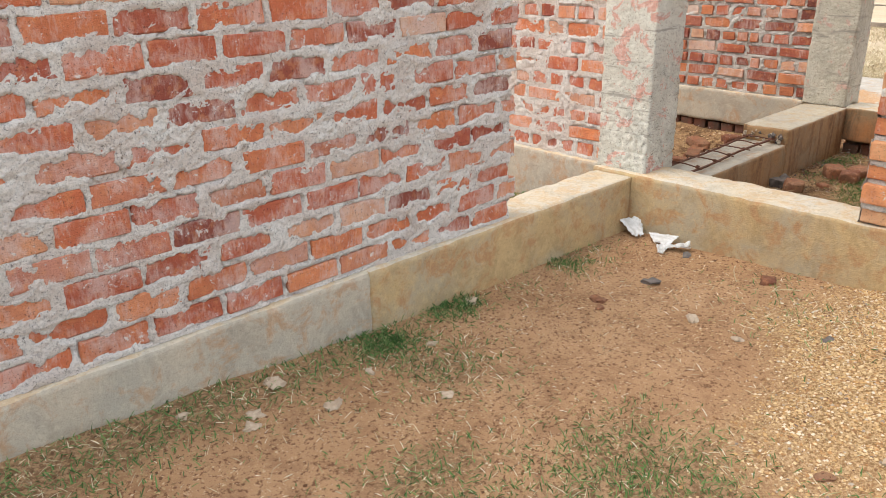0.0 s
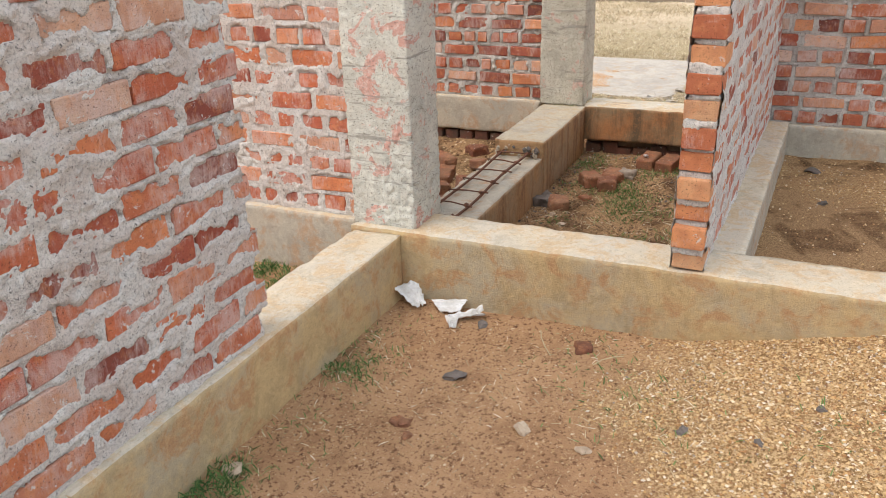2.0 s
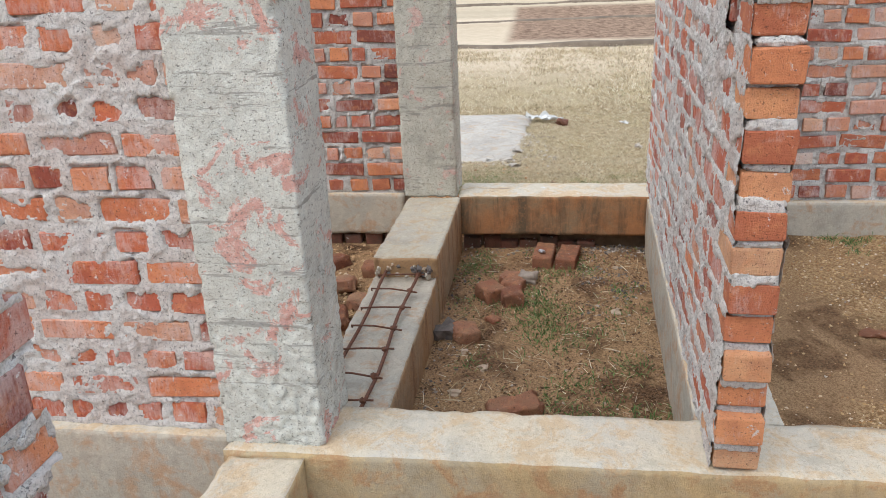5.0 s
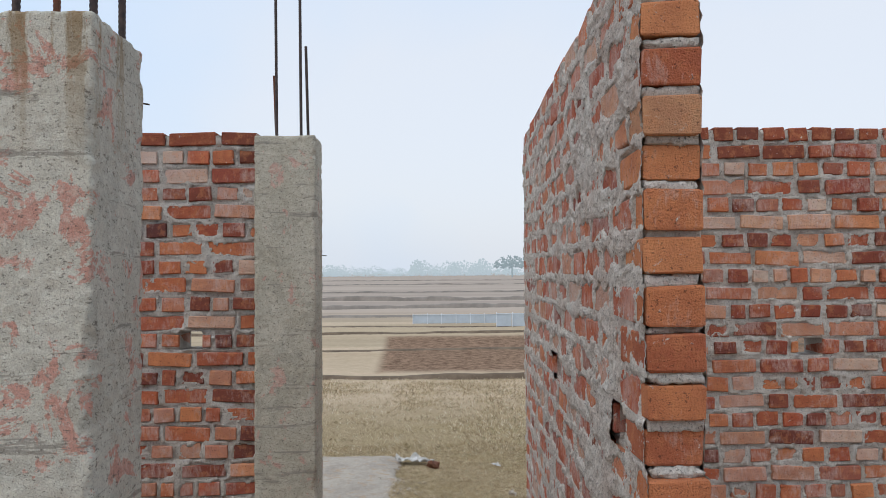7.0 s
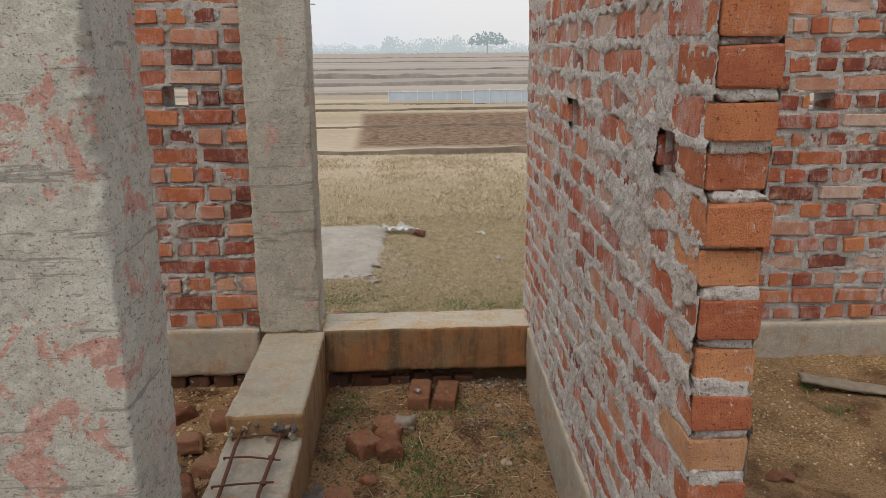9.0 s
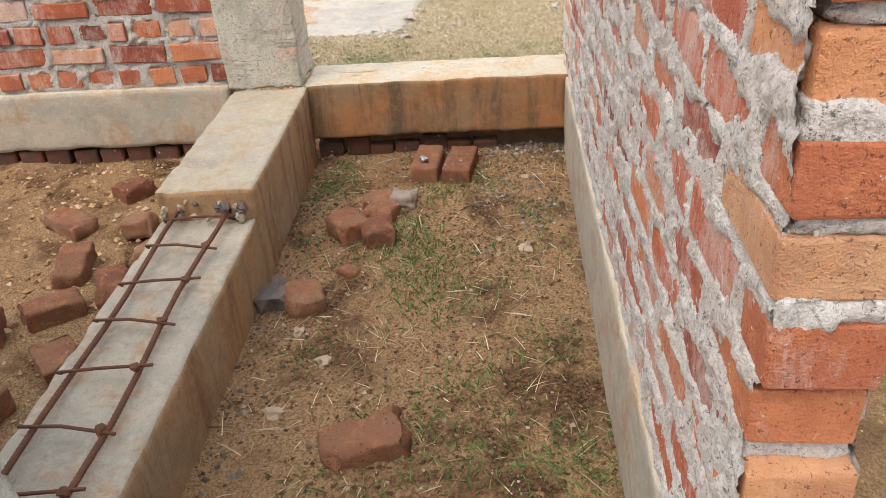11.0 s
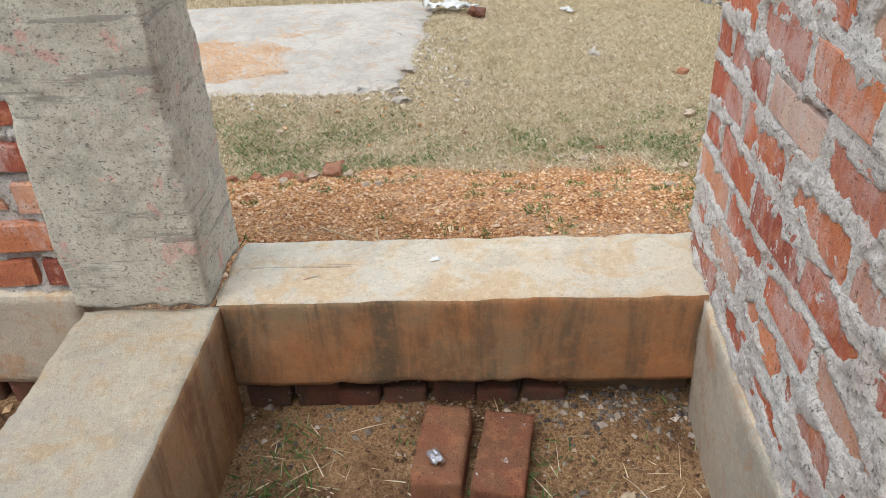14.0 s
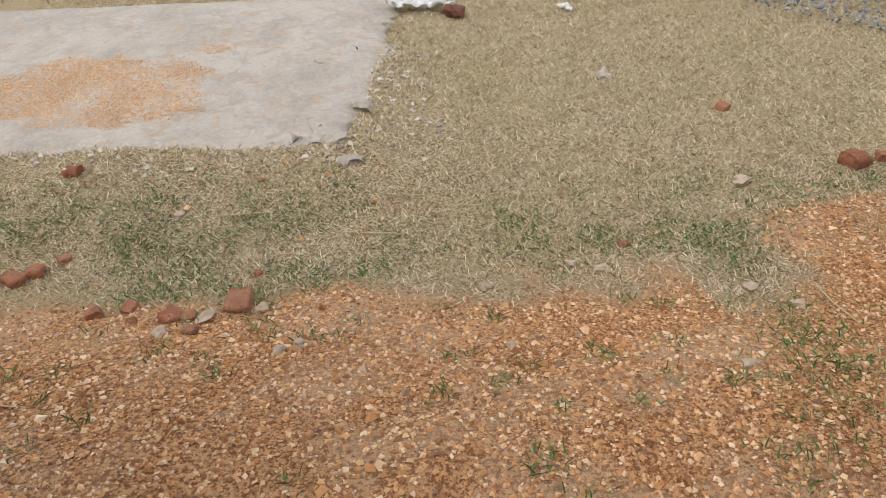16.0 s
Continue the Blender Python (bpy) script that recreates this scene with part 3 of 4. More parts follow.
def course_layout(length, c, bond, rng, ends):
    """The bricks of one course, as (u0, u1, is_header)."""
    out, joint = [], 0.015 if bond == "stretcher" else 0.026
    if bond == "stretcher":
        u = -0.125 if c % 2 else 0.0
        size = 0.234
        while u < length:
            out.append([u, u + size + rng.uniform(-0.012, 0.008), False])
            u = out[-1][1] + joint + rng.uniform(-0.004, 0.006)
    else:
        header = c % 2 == 0
        u = rng.uniform(-0.1, 0.0) + (0.06 if header else 0)
        while u < length:
            size = 0.108 if header else 0.228
            if rng.rand() < 0.10:
                size = 0.110 if not header else 0.075
            out.append([u, u + size + rng.uniform(-0.01, 0.01), header])
            u = out[-1][1] + joint + rng.uniform(-0.005, 0.007)
    end = length + ends[c]
    res = []
    for u0, u1, h in out:
        u0, u1 = max(u0, 0.0), min(u1, end)
        if u1 - u0 > 0.035:
            res.append((u0, u1, h))
    if res and end - res[-1][1] > 0.02:
        res[-1] = (res[-1][0], end, res[-1][2])
    return res


def brick_wall(name, m, length, z0, courses, bond, thick, label, seed, step=0.010, proud=0.0, cover=0.010, ragged=0.012, smear=0.0,
               end_jag=0.0, holes=(), two_faced=False, brick=BRICK, mortar=MORTAR, sheet_from=0.0, near_u=0.0, gaps=(), course=COURSE, uneven=0.0, grimy=0, back_step=0.014):
    """A wall in its own frame: u along x, the face at y = 0 turned to -y, bricks as parts."""
    rng = np.random.RandomState(seed)
    ends = [(end_jag * (0.5 if c % 2 else -0.5) + rng.uniform(-0.010, 0.010) * (end_jag > 0)) for c in range(courses)]
    rows = [course_layout(length, c, bond, rng, ends) for c in range(courses)]
    core = []
    for c in range(courses):
        za, zb, e = z0 + c * course, z0 + (c + (0.3 if c == courses - 1 else 1)) * course, length + ends[c] - 0.03 * (end_jag > 0) - 0.004
        cut = sorted((a, b) for a, b, k in (*holes, *gaps) if k == c)
        core += [(a, 0.075, za, b, thick - 0.016, zb) for a, b, k in gaps if k == c]
        u = 0.0
        for a, b in cut:
            core.append((u, 0.016, za, a, thick - 0.016, zb))
            u = b
        core.append((u, 0.016, za, e, thick - 0.016, zb))
    wall = thing(name, boxes_mesh(name, core), mortar, label, "wall", kind="structure", m=m)
    # Mortar squeezed out between the bricks
    top = z0 + courses * course
    faces_for = [(0.0, -1, seed, step)] + ([(thick, 1, seed + 9, back_step)] if two_faced else [])
    for y0, sign, sd, fine in faces_for:
        us = np.arange(sheet_from, length + end_jag, fine)
        zs = np.arange(z0 - 0.004, top - 0.022, fine)
        U, Z = np.meshgrid(us, zs, indexing="ij")
        ci = np.clip(((Z - z0) / course).astype(int), 0, courses - 1)
        zin = Z - z0 - ci * course
        dist = np.full(U.shape, -1.0)
        keep = U < length + np.array(ends)[ci] - 0.006 * (end_jag > 0)
        for c in range(courses):
            sel = ci == c
            u = U[sel]
            best = np.full(u.shape, -0.02)
            for u0, u1, h in rows[c]:
                best = np.maximum(best, np.minimum(u - u0, u1 - u))
            zz = zin[sel] - (course - BRICK_H) / 2
            dist[sel] = np.minimum(best, np.minimum(zz, BRICK_H - zz))
            rag = (fbm(U[sel] * 60, Z[sel] * 60, 0, sd + 21, 2) - 0.5) * 0.03
            for a, b, k in (*holes, *gaps):
                if k == c:
                    keep[sel] &= ~((u > a + rag) & (u < b + rag))
        wob = (fbm(U * 24, Z * 24, 0, sd, 4) - 0.5) * 2 * ragged + (fbm(U * 110, Z * 110, 0, sd + 14, 2) - 0.5) * 0.008
        big = (fbm(U * 4.2, Z * 4.2, 0, sd + 3, 3) - 0.5) * 2
        mid = (fbm(U * 11, Z * 11, 0, sd + 11, 2) - 0.5) * 2
        d = dist + wob - cover - smear * np.clip(big + 0.5 * mid, -0.4, 1.2)
        inside = smooth(-0.001, 0.004, d)
        out = proud + (fbm(U * 40, Z * 40, 0, sd + 5, 4) - 0.5) * 0.016 + (fbm(U * 120, Z * 120, 0, sd + 8, 2) - 0.5) * 0.010 + (fbm(U * 9, Z * 9, 0, sd + 6, 3) - 0.5) * 0.012
        out = out + uneven * (fbm(U * 15, Z * 15, 0, sd + 17, 3) - 0.55) * 2
        out = out * (0.12 + 0.88 * smooth(0.002, -0.020, d)) + 0.0015
        h = out * (1 - inside) - 0.013 * inside
        Y = y0 + sign * h
        i = np.arange(U.size).reshape(U.shape)
        ok = keep[:-1, :-1] & keep[1:, 1:] & keep[1:, :-1] & keep[:-1, 1:]
        q = np.stack([i[:-1, :-1], i[1:, :-1], i[1:, 1:], i[:-1, 1:]], -1)[ok]
        if sign > 0:
            q = q[:, ::-1]
        part("mortar", mesh_from("mortar", np.stack([U, Y, Z], -1).reshape(-1, 3), q.reshape(-1, 4)), mortar, wall, "rough grey squeezed-out mortar")
    # Mortar standing out of the joints at the open end
    if end_jag:
        for c in range(courses - 1):
            e = length + min(ends[c], ends[c + 1]) - rng.uniform(-0.002, 0.016)
            z = z0 + (c + 1) * course
            grow = rng.uniform(0.006, 0.024) if c < 10 and rng.rand() < 0.6 else 0.0
            part("joint_mortar", rough_box("joint_mortar", (e - 0.10, 0.002, z - 0.013 - grow * 0.6), (e + grow * 0.9, thick - 0.002, z + 0.013 + grow * 0.6), 0.0065, 0.008, 0.008, seed * 60 + c, 75), mortar, wall)
    # Bricks
    todo = []
    for c in range(courses):
        cuts = sorted((a, b) for a, b, k in (*holes, *gaps) if k == c)
        for u0, u1, header in rows[c]:
            at = u0
            for a, b in cuts:
                if u1 > a and u0 < b:
                    if a - at > 0.035:
                        todo.append((at, a, c, header))
                    at = max(at, b)
            if u1 - at > 0.035:
                todo.append((at, u1, c, header))
    todo.sort(key=lambda r: abs((r[0] + r[1]) / 2 - near_u) + 0.3 * abs(r[2] * course - 0.9))
    for u0, u1, c in gaps:
        part("brick", BRICK_KINDS[c % 10], None, wall, m=Matrix.Translation(((u0 + u1) / 2, 0.071, z0 + (c + 0.5) * course - 0.002)) @ Matrix.Diagonal((u1 - u0 + 0.01, 0.078, BRICK_H + 0.008, 1)))
    joined_v, joined_f = [], []
    for k, (u0, u1, c, header) in enumerate(todo):
        depth = thick if (bond == "stretcher" or header) else 0.112
        if not two_faced:
            depth = min(depth, 0.2)
        push = rng.uniform(-0.005, 0.005) if uneven < 0.008 else rng.uniform(-0.016, 0.007)
        size = (u1 - u0, depth, (BRICK_H if bond == "stretcher" else BRICK_H - 0.007) + rng.uniform(-0.010, 0.005))
        centre = ((u0 + u1) / 2, depth / 2 + (push if not two_faced else push * 0.5), z0 + (c + 0.5) * course + rng.uniform(-0.003, 0.003))
        lean = 0.055 if uneven > 0.008 else 0.03
        turn = Matrix.Rotation(rng.uniform(-lean, lean), 4, "Y") @ Matrix.Rotation(rng.uniform(-0.03, 0.03), 4, "Z")
        mat = Matrix.Translation(centre) @ turn @ Matrix.Diagonal((*size, 1))
        me = BRICK_KINDS[rng.randint(len(BRICK_KINDS))]
        if k < 300:
            ob = new("brick", me)
            ob.parent = wall
            ob.matrix_basis = mat
            if grimy and c >= courses - grimy + rng.randint(2):
                ob.material_slots[0].link = "OBJECT"
                ob.material_slots[0].material = BRICK_TOP
            elif brick is not BRICK:
                ob.material_slots[0].link = "OBJECT"
                ob.material_slots[0].material = brick
            if bond == "stretcher" and two_faced and u1 > length - 0.05:
                ob.material_slots[0].link = "OBJECT"
                ob.material_slots[0].material = BRICK_END
        else:
            base = len(joined_v)
            joined_v += [mat @ v.co for v in me.vertices]
            joined_f += [[base + i for i in p.vertices] for p in me.polygons]
    if joined_v:
        me = bpy.data.meshes.new("more_bricks")
        me.from_pydata([tuple(v) for v in joined_v], [], joined_f)
        ob = part("more_bricks", me, BRICK_JOINED, wall)
        tagged(ob, "red bricks further along the wall", kind="stuff")
    return wall


brick_wall("wall_near", pose(-1.0, 2.312, 0), 3.725, 0.386, 24, "stretcher", 0.118, "red brick wall smeared with grey mortar, toothed open end", 1, 0.006,
           proud=0.002, cover=0.012, ragged=0.026, smear=0.034, end_jag=0.035, brick=BRICK_NEAR, near_u=2.9, gaps=[(3.38, 3.53, 12)], sheet_from=0.3, uneven=0.004)
brick_wall("wall_left", pose(3.775, 4.4, 0, 0, 0, -90), 1.87, 0.396, 20, "english", 0.23, "red brick wall with pale mortar beside the column", 2, 0.007,
           proud=0.001, cover=0.010, ragged=0.024, smear=0.040, near_u=1.87, brick=BRICK_NEAR, sheet_from=0.5, uneven=0.004)
brick_wall("wall_far_left", pose(6.235, 4.4, 0, 0, 0, -90), 1.965, 0.411, 24, "english", 0.23, "weathered red brick wall with a square hole", 3, 0.008,
           proud=-0.005, cover=0.005, ragged=0.024, smear=0.030, near_u=1.95, holes=[(1.56, 1.68, 12)], mortar=MORTAR_FAR, uneven=0.017, grimy=2, sheet_from=0.5)
brick_wall("wall_far", pose(6.235, 0.98, 0, 0, 0, -90), 4.1, 0.368, 25, "english", 0.23, "weathered red brick wall with a square hole", 4, 0.008,
           proud=-0.005, cover=0.005, ragged=0.024, smear=0.030, near_u=1.1, holes=[(1.39, 1.52, 12)], mortar=MORTAR_FAR, course=0.0943, uneven=0.017, grimy=2)
brick_wall("wall_partition", PART_M, 2.70, 0.40, 24, "stretcher", 0.118, "thin red brick wall with thick grey mortar and open ends", 5, 0.006,
           proud=0.002, cover=0.018, ragged=0.024, smear=0.042, uneven=0.004, end_jag=0.010, two_faced=True, brick=BRICK_NEAR, near_u=2.7, gaps=[(1.2, 1.42, 12), (2.36, 2.50, 12)])


# Things
def on_ground(x, y):
    return float(ground_height(np.array([x]), np.array([y]))[0])


def lump_mesh(name, seed, rough=0.25, sub=2, squash=(1, 1, 1)):
    bm = bmesh.new()
    bmesh.ops.create_icosphere(bm, subdivisions=sub, radius=0.5)
    off = Vector((seed * 3.1, seed * 1.7, seed * 0.9))
    for v in bm.verts:
        k = 1 + rough * (noise.noise(v.co * 2.2 + off) * 1.6 + noise.noise(v.co * 6 + off) * 0.5)
        v.co = Vector((v.co.x * k * squash[0], v.co.y * k * squash[1], v.co.z * k * squash[2]))
    me = bpy.data.meshes.new(name)
    bm.to_mesh(me)
    bm.free()
    return me


def loose_brick_mesh(name, size, seed, broken=0.0):
    """A worn brick; broken: the share of its length that is knocked off raggedly."""
    lo = (-size[0] / 2, -size[1] / 2, 0)
    hi = (size[0] / 2, size[1] / 2, size[2])
    me = rough_box(name, lo, hi, 0.010, 0.009 if broken else 0.0035, 0.012 if broken else 0.005, seed, 26)
    if broken:
        co = np.zeros(len(me.vertices) * 3, np.float32)
        me.vertices.foreach_get("co", co)
        co = co.reshape(-1, 3)
        cut = hi[0] - size[0] * broken * (0.6 + 0.8 * fbm(co[:, 1] * 30, co[:, 2] * 30, 0, seed, 3))
        co[:, 0] = np.minimum(co[:, 0], cut)
        me.vertices.foreach_set("co", co.ravel())
        me.update()
    return me


def loose_brick(x, y, turn, size=(0.235, 0.112, 0.076), seed=1, broken=0.0, z=None, tilt=0.0, mat=LOOSE, label="worn damp red brick lying on the earth", name="loose_brick"):
    zz = (on_ground(x, y) - 0.012) if z is None else z
    return thing(name, loose_brick_mesh(name, size, seed, broken), mat, label, "brick", "loose bricks", m=pose(x, y, zz, 0, tilt, turn))


def stone(x, y, size, mat, label, seed, name="stone", z=None):
    me = lump_mesh(name, seed, 0.6, 2)
    zz = on_ground(x, y) + size[2] * 0.2 if z is None else z
    ob = thing(name, me, mat, label, "stone", m=pose(x, y, zz, 0, 0, seed * 47 % 360) @ Matrix.Diagonal((*size, 1)))
    return ob


# The pair of bricks and the broken pile in the doorway bay
loose_brick(6.01, 1.612, -6, seed=201, label="whole red brick lying beside another on damp earth")
loose_brick(5.985, 1.478, -9, seed=202, label="whole red brick lying beside another on damp earth")
loose_brick(5.50, 1.885, 35, (0.16, 0.115, 0.085), 203, 0.15, label="broken dark red brick in a small pile")
loose_brick(5.45, 1.765, 8, (0.13, 0.115, 0.08), 204, 0.12, label="broken dark red brick in a small pile")
loose_brick(5.60, 1.775, 70, (0.12, 0.11, 0.07), 205, 0.1, label="dark half brick in a small pile")
loose_brick(5.715, 1.775, 75, (0.15, 0.105, 0.06), 206, 0.1, label="half brick smeared with pale mortar")
loose_brick(5.715, 1.695, 80, (0.11, 0.09, 0.06), 207, 0.1, mat=STONE_GREY, label="grey lump of old mortar beside the bricks")
loose_brick(5.07, 1.965, 20, (0.17, 0.12, 0.07), 208, 0.15, label="chipped broken brick beside the beam")
loose_brick(5.24, 1.85, 50, (0.08, 0.06, 0.03), 209, 0.2, label="small red brick chip on the earth")
loose_brick(4.43, 1.67, -75, (0.27, 0.13, 0.06), 210, 0.25, tilt=-6, label="large broken brick slab crusted with earth")
stone(5.07, 2.055, (0.13, 0.10, 0.12), STONE_DARK, "dark stone resting against the beam", 3)
for i, (x, y, turn, l) in enumerate([(5.15, 2.60, 20, 0.18), (5.35, 2.52, 70, 0.2), (5.55, 2.66, 10, 0.16), (5.0, 2.75, 130, 0.2), (4.75, 2.60, 40, 0.18), (5.75, 2.55, 90, 0.14), (5.3, 2.8, 10, 0.22),
                                   (4.55, 2.75, 80, 0.2), (4.9, 2.9, 25, 0.2), (5.6, 2.95, 60, 0.2), (5.85, 2.8, 140, 0.17)]):
    loose_brick(x, y, turn, (l, 0.11, 0.075), 220 + i, 0.15, tilt=(i % 3) * 7 - 6, label="broken red brick among rubble beyond the beam")

# Footing bricks under the sill and under the far plinth
BRICK_KINDS2 = [loose_brick_mesh("footing_brick", (0.20, 0.104, 0.082), 240 + i) for i in range(3)]
# Set-back dark brown boxes fill the gaps behind the footing bricks
footing = thing("footing_course", boxes_mesh("footing_course", [(6.25, 1.02, -0.1, 6.38, 2.10, 0.168)]), FOOTING_FILL, "dark course of footing bricks under the sill", "footing", kind="structure")
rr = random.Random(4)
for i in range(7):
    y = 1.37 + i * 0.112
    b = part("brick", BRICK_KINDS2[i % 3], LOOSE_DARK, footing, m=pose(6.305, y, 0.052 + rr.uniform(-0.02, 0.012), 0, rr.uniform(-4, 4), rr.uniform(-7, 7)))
footing2 = thing("footing_course_left", boxes_mesh("footing_course_left", [(6.29, 2.46, -0.1, 6.42, 4.4, 0.152)]), FOOTING_FILL, "course of footing bricks under the far plinth", "footing", kind="structure")
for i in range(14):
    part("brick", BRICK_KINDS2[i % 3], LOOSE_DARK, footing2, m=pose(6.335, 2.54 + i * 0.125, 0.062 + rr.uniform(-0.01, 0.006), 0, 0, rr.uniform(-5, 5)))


# Steel
def rod_mesh(name, points, radius, ribs=0.0, sides=8):
    """A bar along a line of points; ribs: the height of its ribs."""
    pts = []
    for a, b in zip(points[:-1], points[1:]):
        a, b = Vector(a), Vector(b)
        k = max(1, int((b - a).length / 0.006)) if ribs else 1
        pts += [a.lerp(b, i / k) for i in range(k)]
    pts.append(Vector(points[-1]))
    verts, faces = [], []
    for i, p in enumerate(pts):
        d = (pts[min(i + 1, len(pts) - 1)] - pts[max(i - 1, 0)]).normalized()
        u = d.orthogonal().normalized() if abs(d.z) < 0.9 else Vector((1, 0, 0))
        u = (u - d * u.dot(d)).normalized()
        w = d.cross(u)
        r = radius + (ribs if i % 2 else 0)
        for s in range(sides):
            a = 2 * math.pi * s / sides
            verts.append(p + (u * math.cos(a) + w * math.sin(a)) * r)
        if i:
            for s in range(sides):
                faces.append(((i - 1) * sides + s, (i - 1) * sides + (s + 1) % sides, i * sides + (s + 1) % sides, i * sides + s))
    return mesh_from(name, [tuple(v) for v in verts], faces)


def empty_thing(name, at, label, category, group=""):
    ob = new(name)
    ob.empty_display_size = 0.05
    ob.matrix_world = pose(*at)
    return tagged(ob, label, category, group)


cage = empty_thing("beam_rebar", (4.6, 2.26, 0.31), "rusty steel bars and ties bare on the broken beam", "rebar")
for y, wig in ((2.195, 0.008), (2.345, -0.006)):
    pts = [(x - 4.6, y - 2.26 + wig * math.sin(x * 7), 0.022 + 0.006 * math.sin(x * 4)) for x in np.linspace(3.93, 5.23, 9)]
    part("bar", rod_mesh("bar", pts, 0.0065, 0.0012), RUST, cage)
for i, x in enumerate((5.15, 4.97, 4.79, 4.60, 4.42, 4.22, 4.05)):
    s = 0.012 * (-1) ** i
    pts = [(x - 4.6 + s, -0.10, 0.026), (x - 4.6 - s * 0.5, 0.02, 0.034), (x - 4.6 - s, 0.115, 0.03), (x - 4.6 - s + 0.02, 0.118, 0.012)]
    part("tie", rod_mesh("tie", pts, 0.004), RUST, cage)
    part("binding_wire", lump_mesh("binding_wire", i + 2, 0.4, 1), RUST, cage, m=Matrix.Translation((x - 4.6, -0.065, 0.03)) @ Matrix.Diagonal((0.03, 0.028, 0.024, 1)))
# Crumbled aggregate at the open end of the beam
for i in range(26):
    x, y, z = 5.20 + rr.uniform(-0.035, 0.005), 2.13 + rr.uniform(0, 0.26), 0.315 + rr.uniform(0, 0.055)
    stone(x, y, (rr.uniform(0.014, 0.03),) * 3, STONE_DARK if i % 3 == 0 else PLINTH_SIDE, "grey aggregate crumbled from the broken beam end", 300 + i, "aggregate_stone", z=z)

starter = empty_thing("column_rebar", (3.84, 2.33, 2.48), "tall dark steel bars standing out of the column", "rebar", "column bars")
RODS = [(-0.085, -0.085, 0.95), (-0.085, 0.075, 0.95), (0.095, -0.075, 0.95), (0.095, 0.075, 0.80)]
for x, y, h in RODS:
    part("bar", rod_mesh("bar", [(x, y, -0.02), (x + 0.01, y + 0.005, h)], 0.008, 0.0014), RUST if h < 0.9 else STEEL, starter)
hoop = [(-0.097, -0.097, 0.165), (-0.097, 0.088, 0.16), (0.107, 0.088, 0.15), (0.107, -0.088, 0.155), (-0.097, -0.097, 0.165), (-0.05, -0.09, 0.15)]
part("hoop", rod_mesh("hoop", hoop, 0.0045), STEEL, starter)
for x, y, h in RODS:
    part("binding_wire", rod_mesh("binding_wire", [(x, y, 0.15), (x + 0.03, y - 0.02, 0.17), (x + 0.045, y - 0.035, 0.14)], 0.0011), STEEL, starter)

starter2 = empty_thing("column_rebar", (6.29, 2.28, 2.66), "tall dark steel bars standing out of the column", "rebar", "column bars")
for x, y, h, mm in ((-0.06, -0.075, 1.7, STEEL), (0.06, -0.095, 0.52, STEEL), (-0.06, 0.052, 1.7, STEEL), (0.06, 0.075, 0.36, RUST)):
    part("bar", rod_mesh("bar", [(x, y, -0.02), (x - 0.01, y + 0.012, h)], 0.007, 0.0014), mm, starter2)
for i, (x, y, z) in enumerate(((3.99, 2.235, 2.36), (6.40, 2.118, 2.05))):
    thing("tie_wire", rod_mesh("tie_wire", [(x - 0.02, y + 0.01, z), (x + 0.012, y - 0.02, z)], 0.0022), STEEL, "short cut wire end sticking out of the column", "wire")


# Scraps of a torn white sack
def scrap(x, y, w, h, turn, seed, label, lift=0.0):
    nx, ny = 16, 14
    us, vs = np.meshgrid(np.linspace(-0.5, 0.5, nx), np.linspace(-0.5, 0.5, ny), indexing="ij")
    edge = 1 + 0.35 * (fbm(us * 5, vs * 5, 0, seed, 3) - 0.5)
    X = us * w * edge + 0.15 * w * (fbm(vs * 3, us * 2, 0, seed + 1, 2) - 0.5)
    Y = vs * h * edge * (0.55 + 0.75 * (us + 0.5))
    Z = 0.012 + 0.30 * w * np.abs(fbm(us * 4, vs * 4, 0, seed + 2, 3) - 0.45) * 1.6 + lift * (us + 0.5)
    V = np.stack([X, Y, Z], -1).reshape(-1, 3)
    i = np.arange(nx * ny).reshape(nx, ny)
    q = np.stack([i[:-1, :-1], i[1:, :-1], i[1:, 1:], i[:-1, 1:]], -1).reshape(-1, 4)
    ob = thing("sack_scrap", mesh_from("sack_scrap", V, q, False), SCRAP, label, "plastic scrap", "torn sack scraps", m=pose(x, y, on_ground(x, y) - 0.004, 0, 0, turn))
    s = ob.modifiers.new("thickness", "SOLIDIFY")
    s.thickness = 0.0015
    return ob


scrap(3.60, 2.20, 0.13, 0.10, 60, 5, "crumpled white woven sack scrap in the beam corner", 0.06)
scrap(3.60, 2.02, 0.06, 0.13, 20, 8, "small folded white sack scrap on the earth", 0.03)
scrap(3.565, 1.93, 0.14, 0.055, -60, 11, "torn white sack scrap lying flat on the earth", 0.02)
scrap(3.50, 1.965, 0.09, 0.05, 25, 14, "torn white sack scrap lying flat on the earth", 0.01)
scrap(11.25, 1.70, 0.42, 0.13, 100, 17, "crumpled white cloth lying on the dry grass", 0.05)
scrap(11.3, 0.75, 0.14, 0.07, 20, 19, "small pale scrap on the dry grass", 0.0)
stone(11.2, 1.50, (0.16, 0.12, 0.12), RUST, "brown clod beside the white cloth", 5)

# Arrow scratched into the sill, and a white splash
for i, (a, b) in enumerate([((6.315, 2.065), (6.310, 1.775)), ((6.310, 1.775), (6.326, 1.884)), ((6.310, 1.775), (6.287, 1.847)), ((6.275, 1.90), (6.26, 1.93))]):
    thing("arrow_scratch", rod_mesh("arrow_scratch", [(*a, 0.4065), ((a[0] + b[0]) / 2 + 0.002, (a[1] + b[1]) / 2, 0.4075), (*b, 0.4065)], 0.0028, sides=6), PLINTH_SIDE, "thin arrow line scratched in the sill top", "scratch", "arrow strokes")
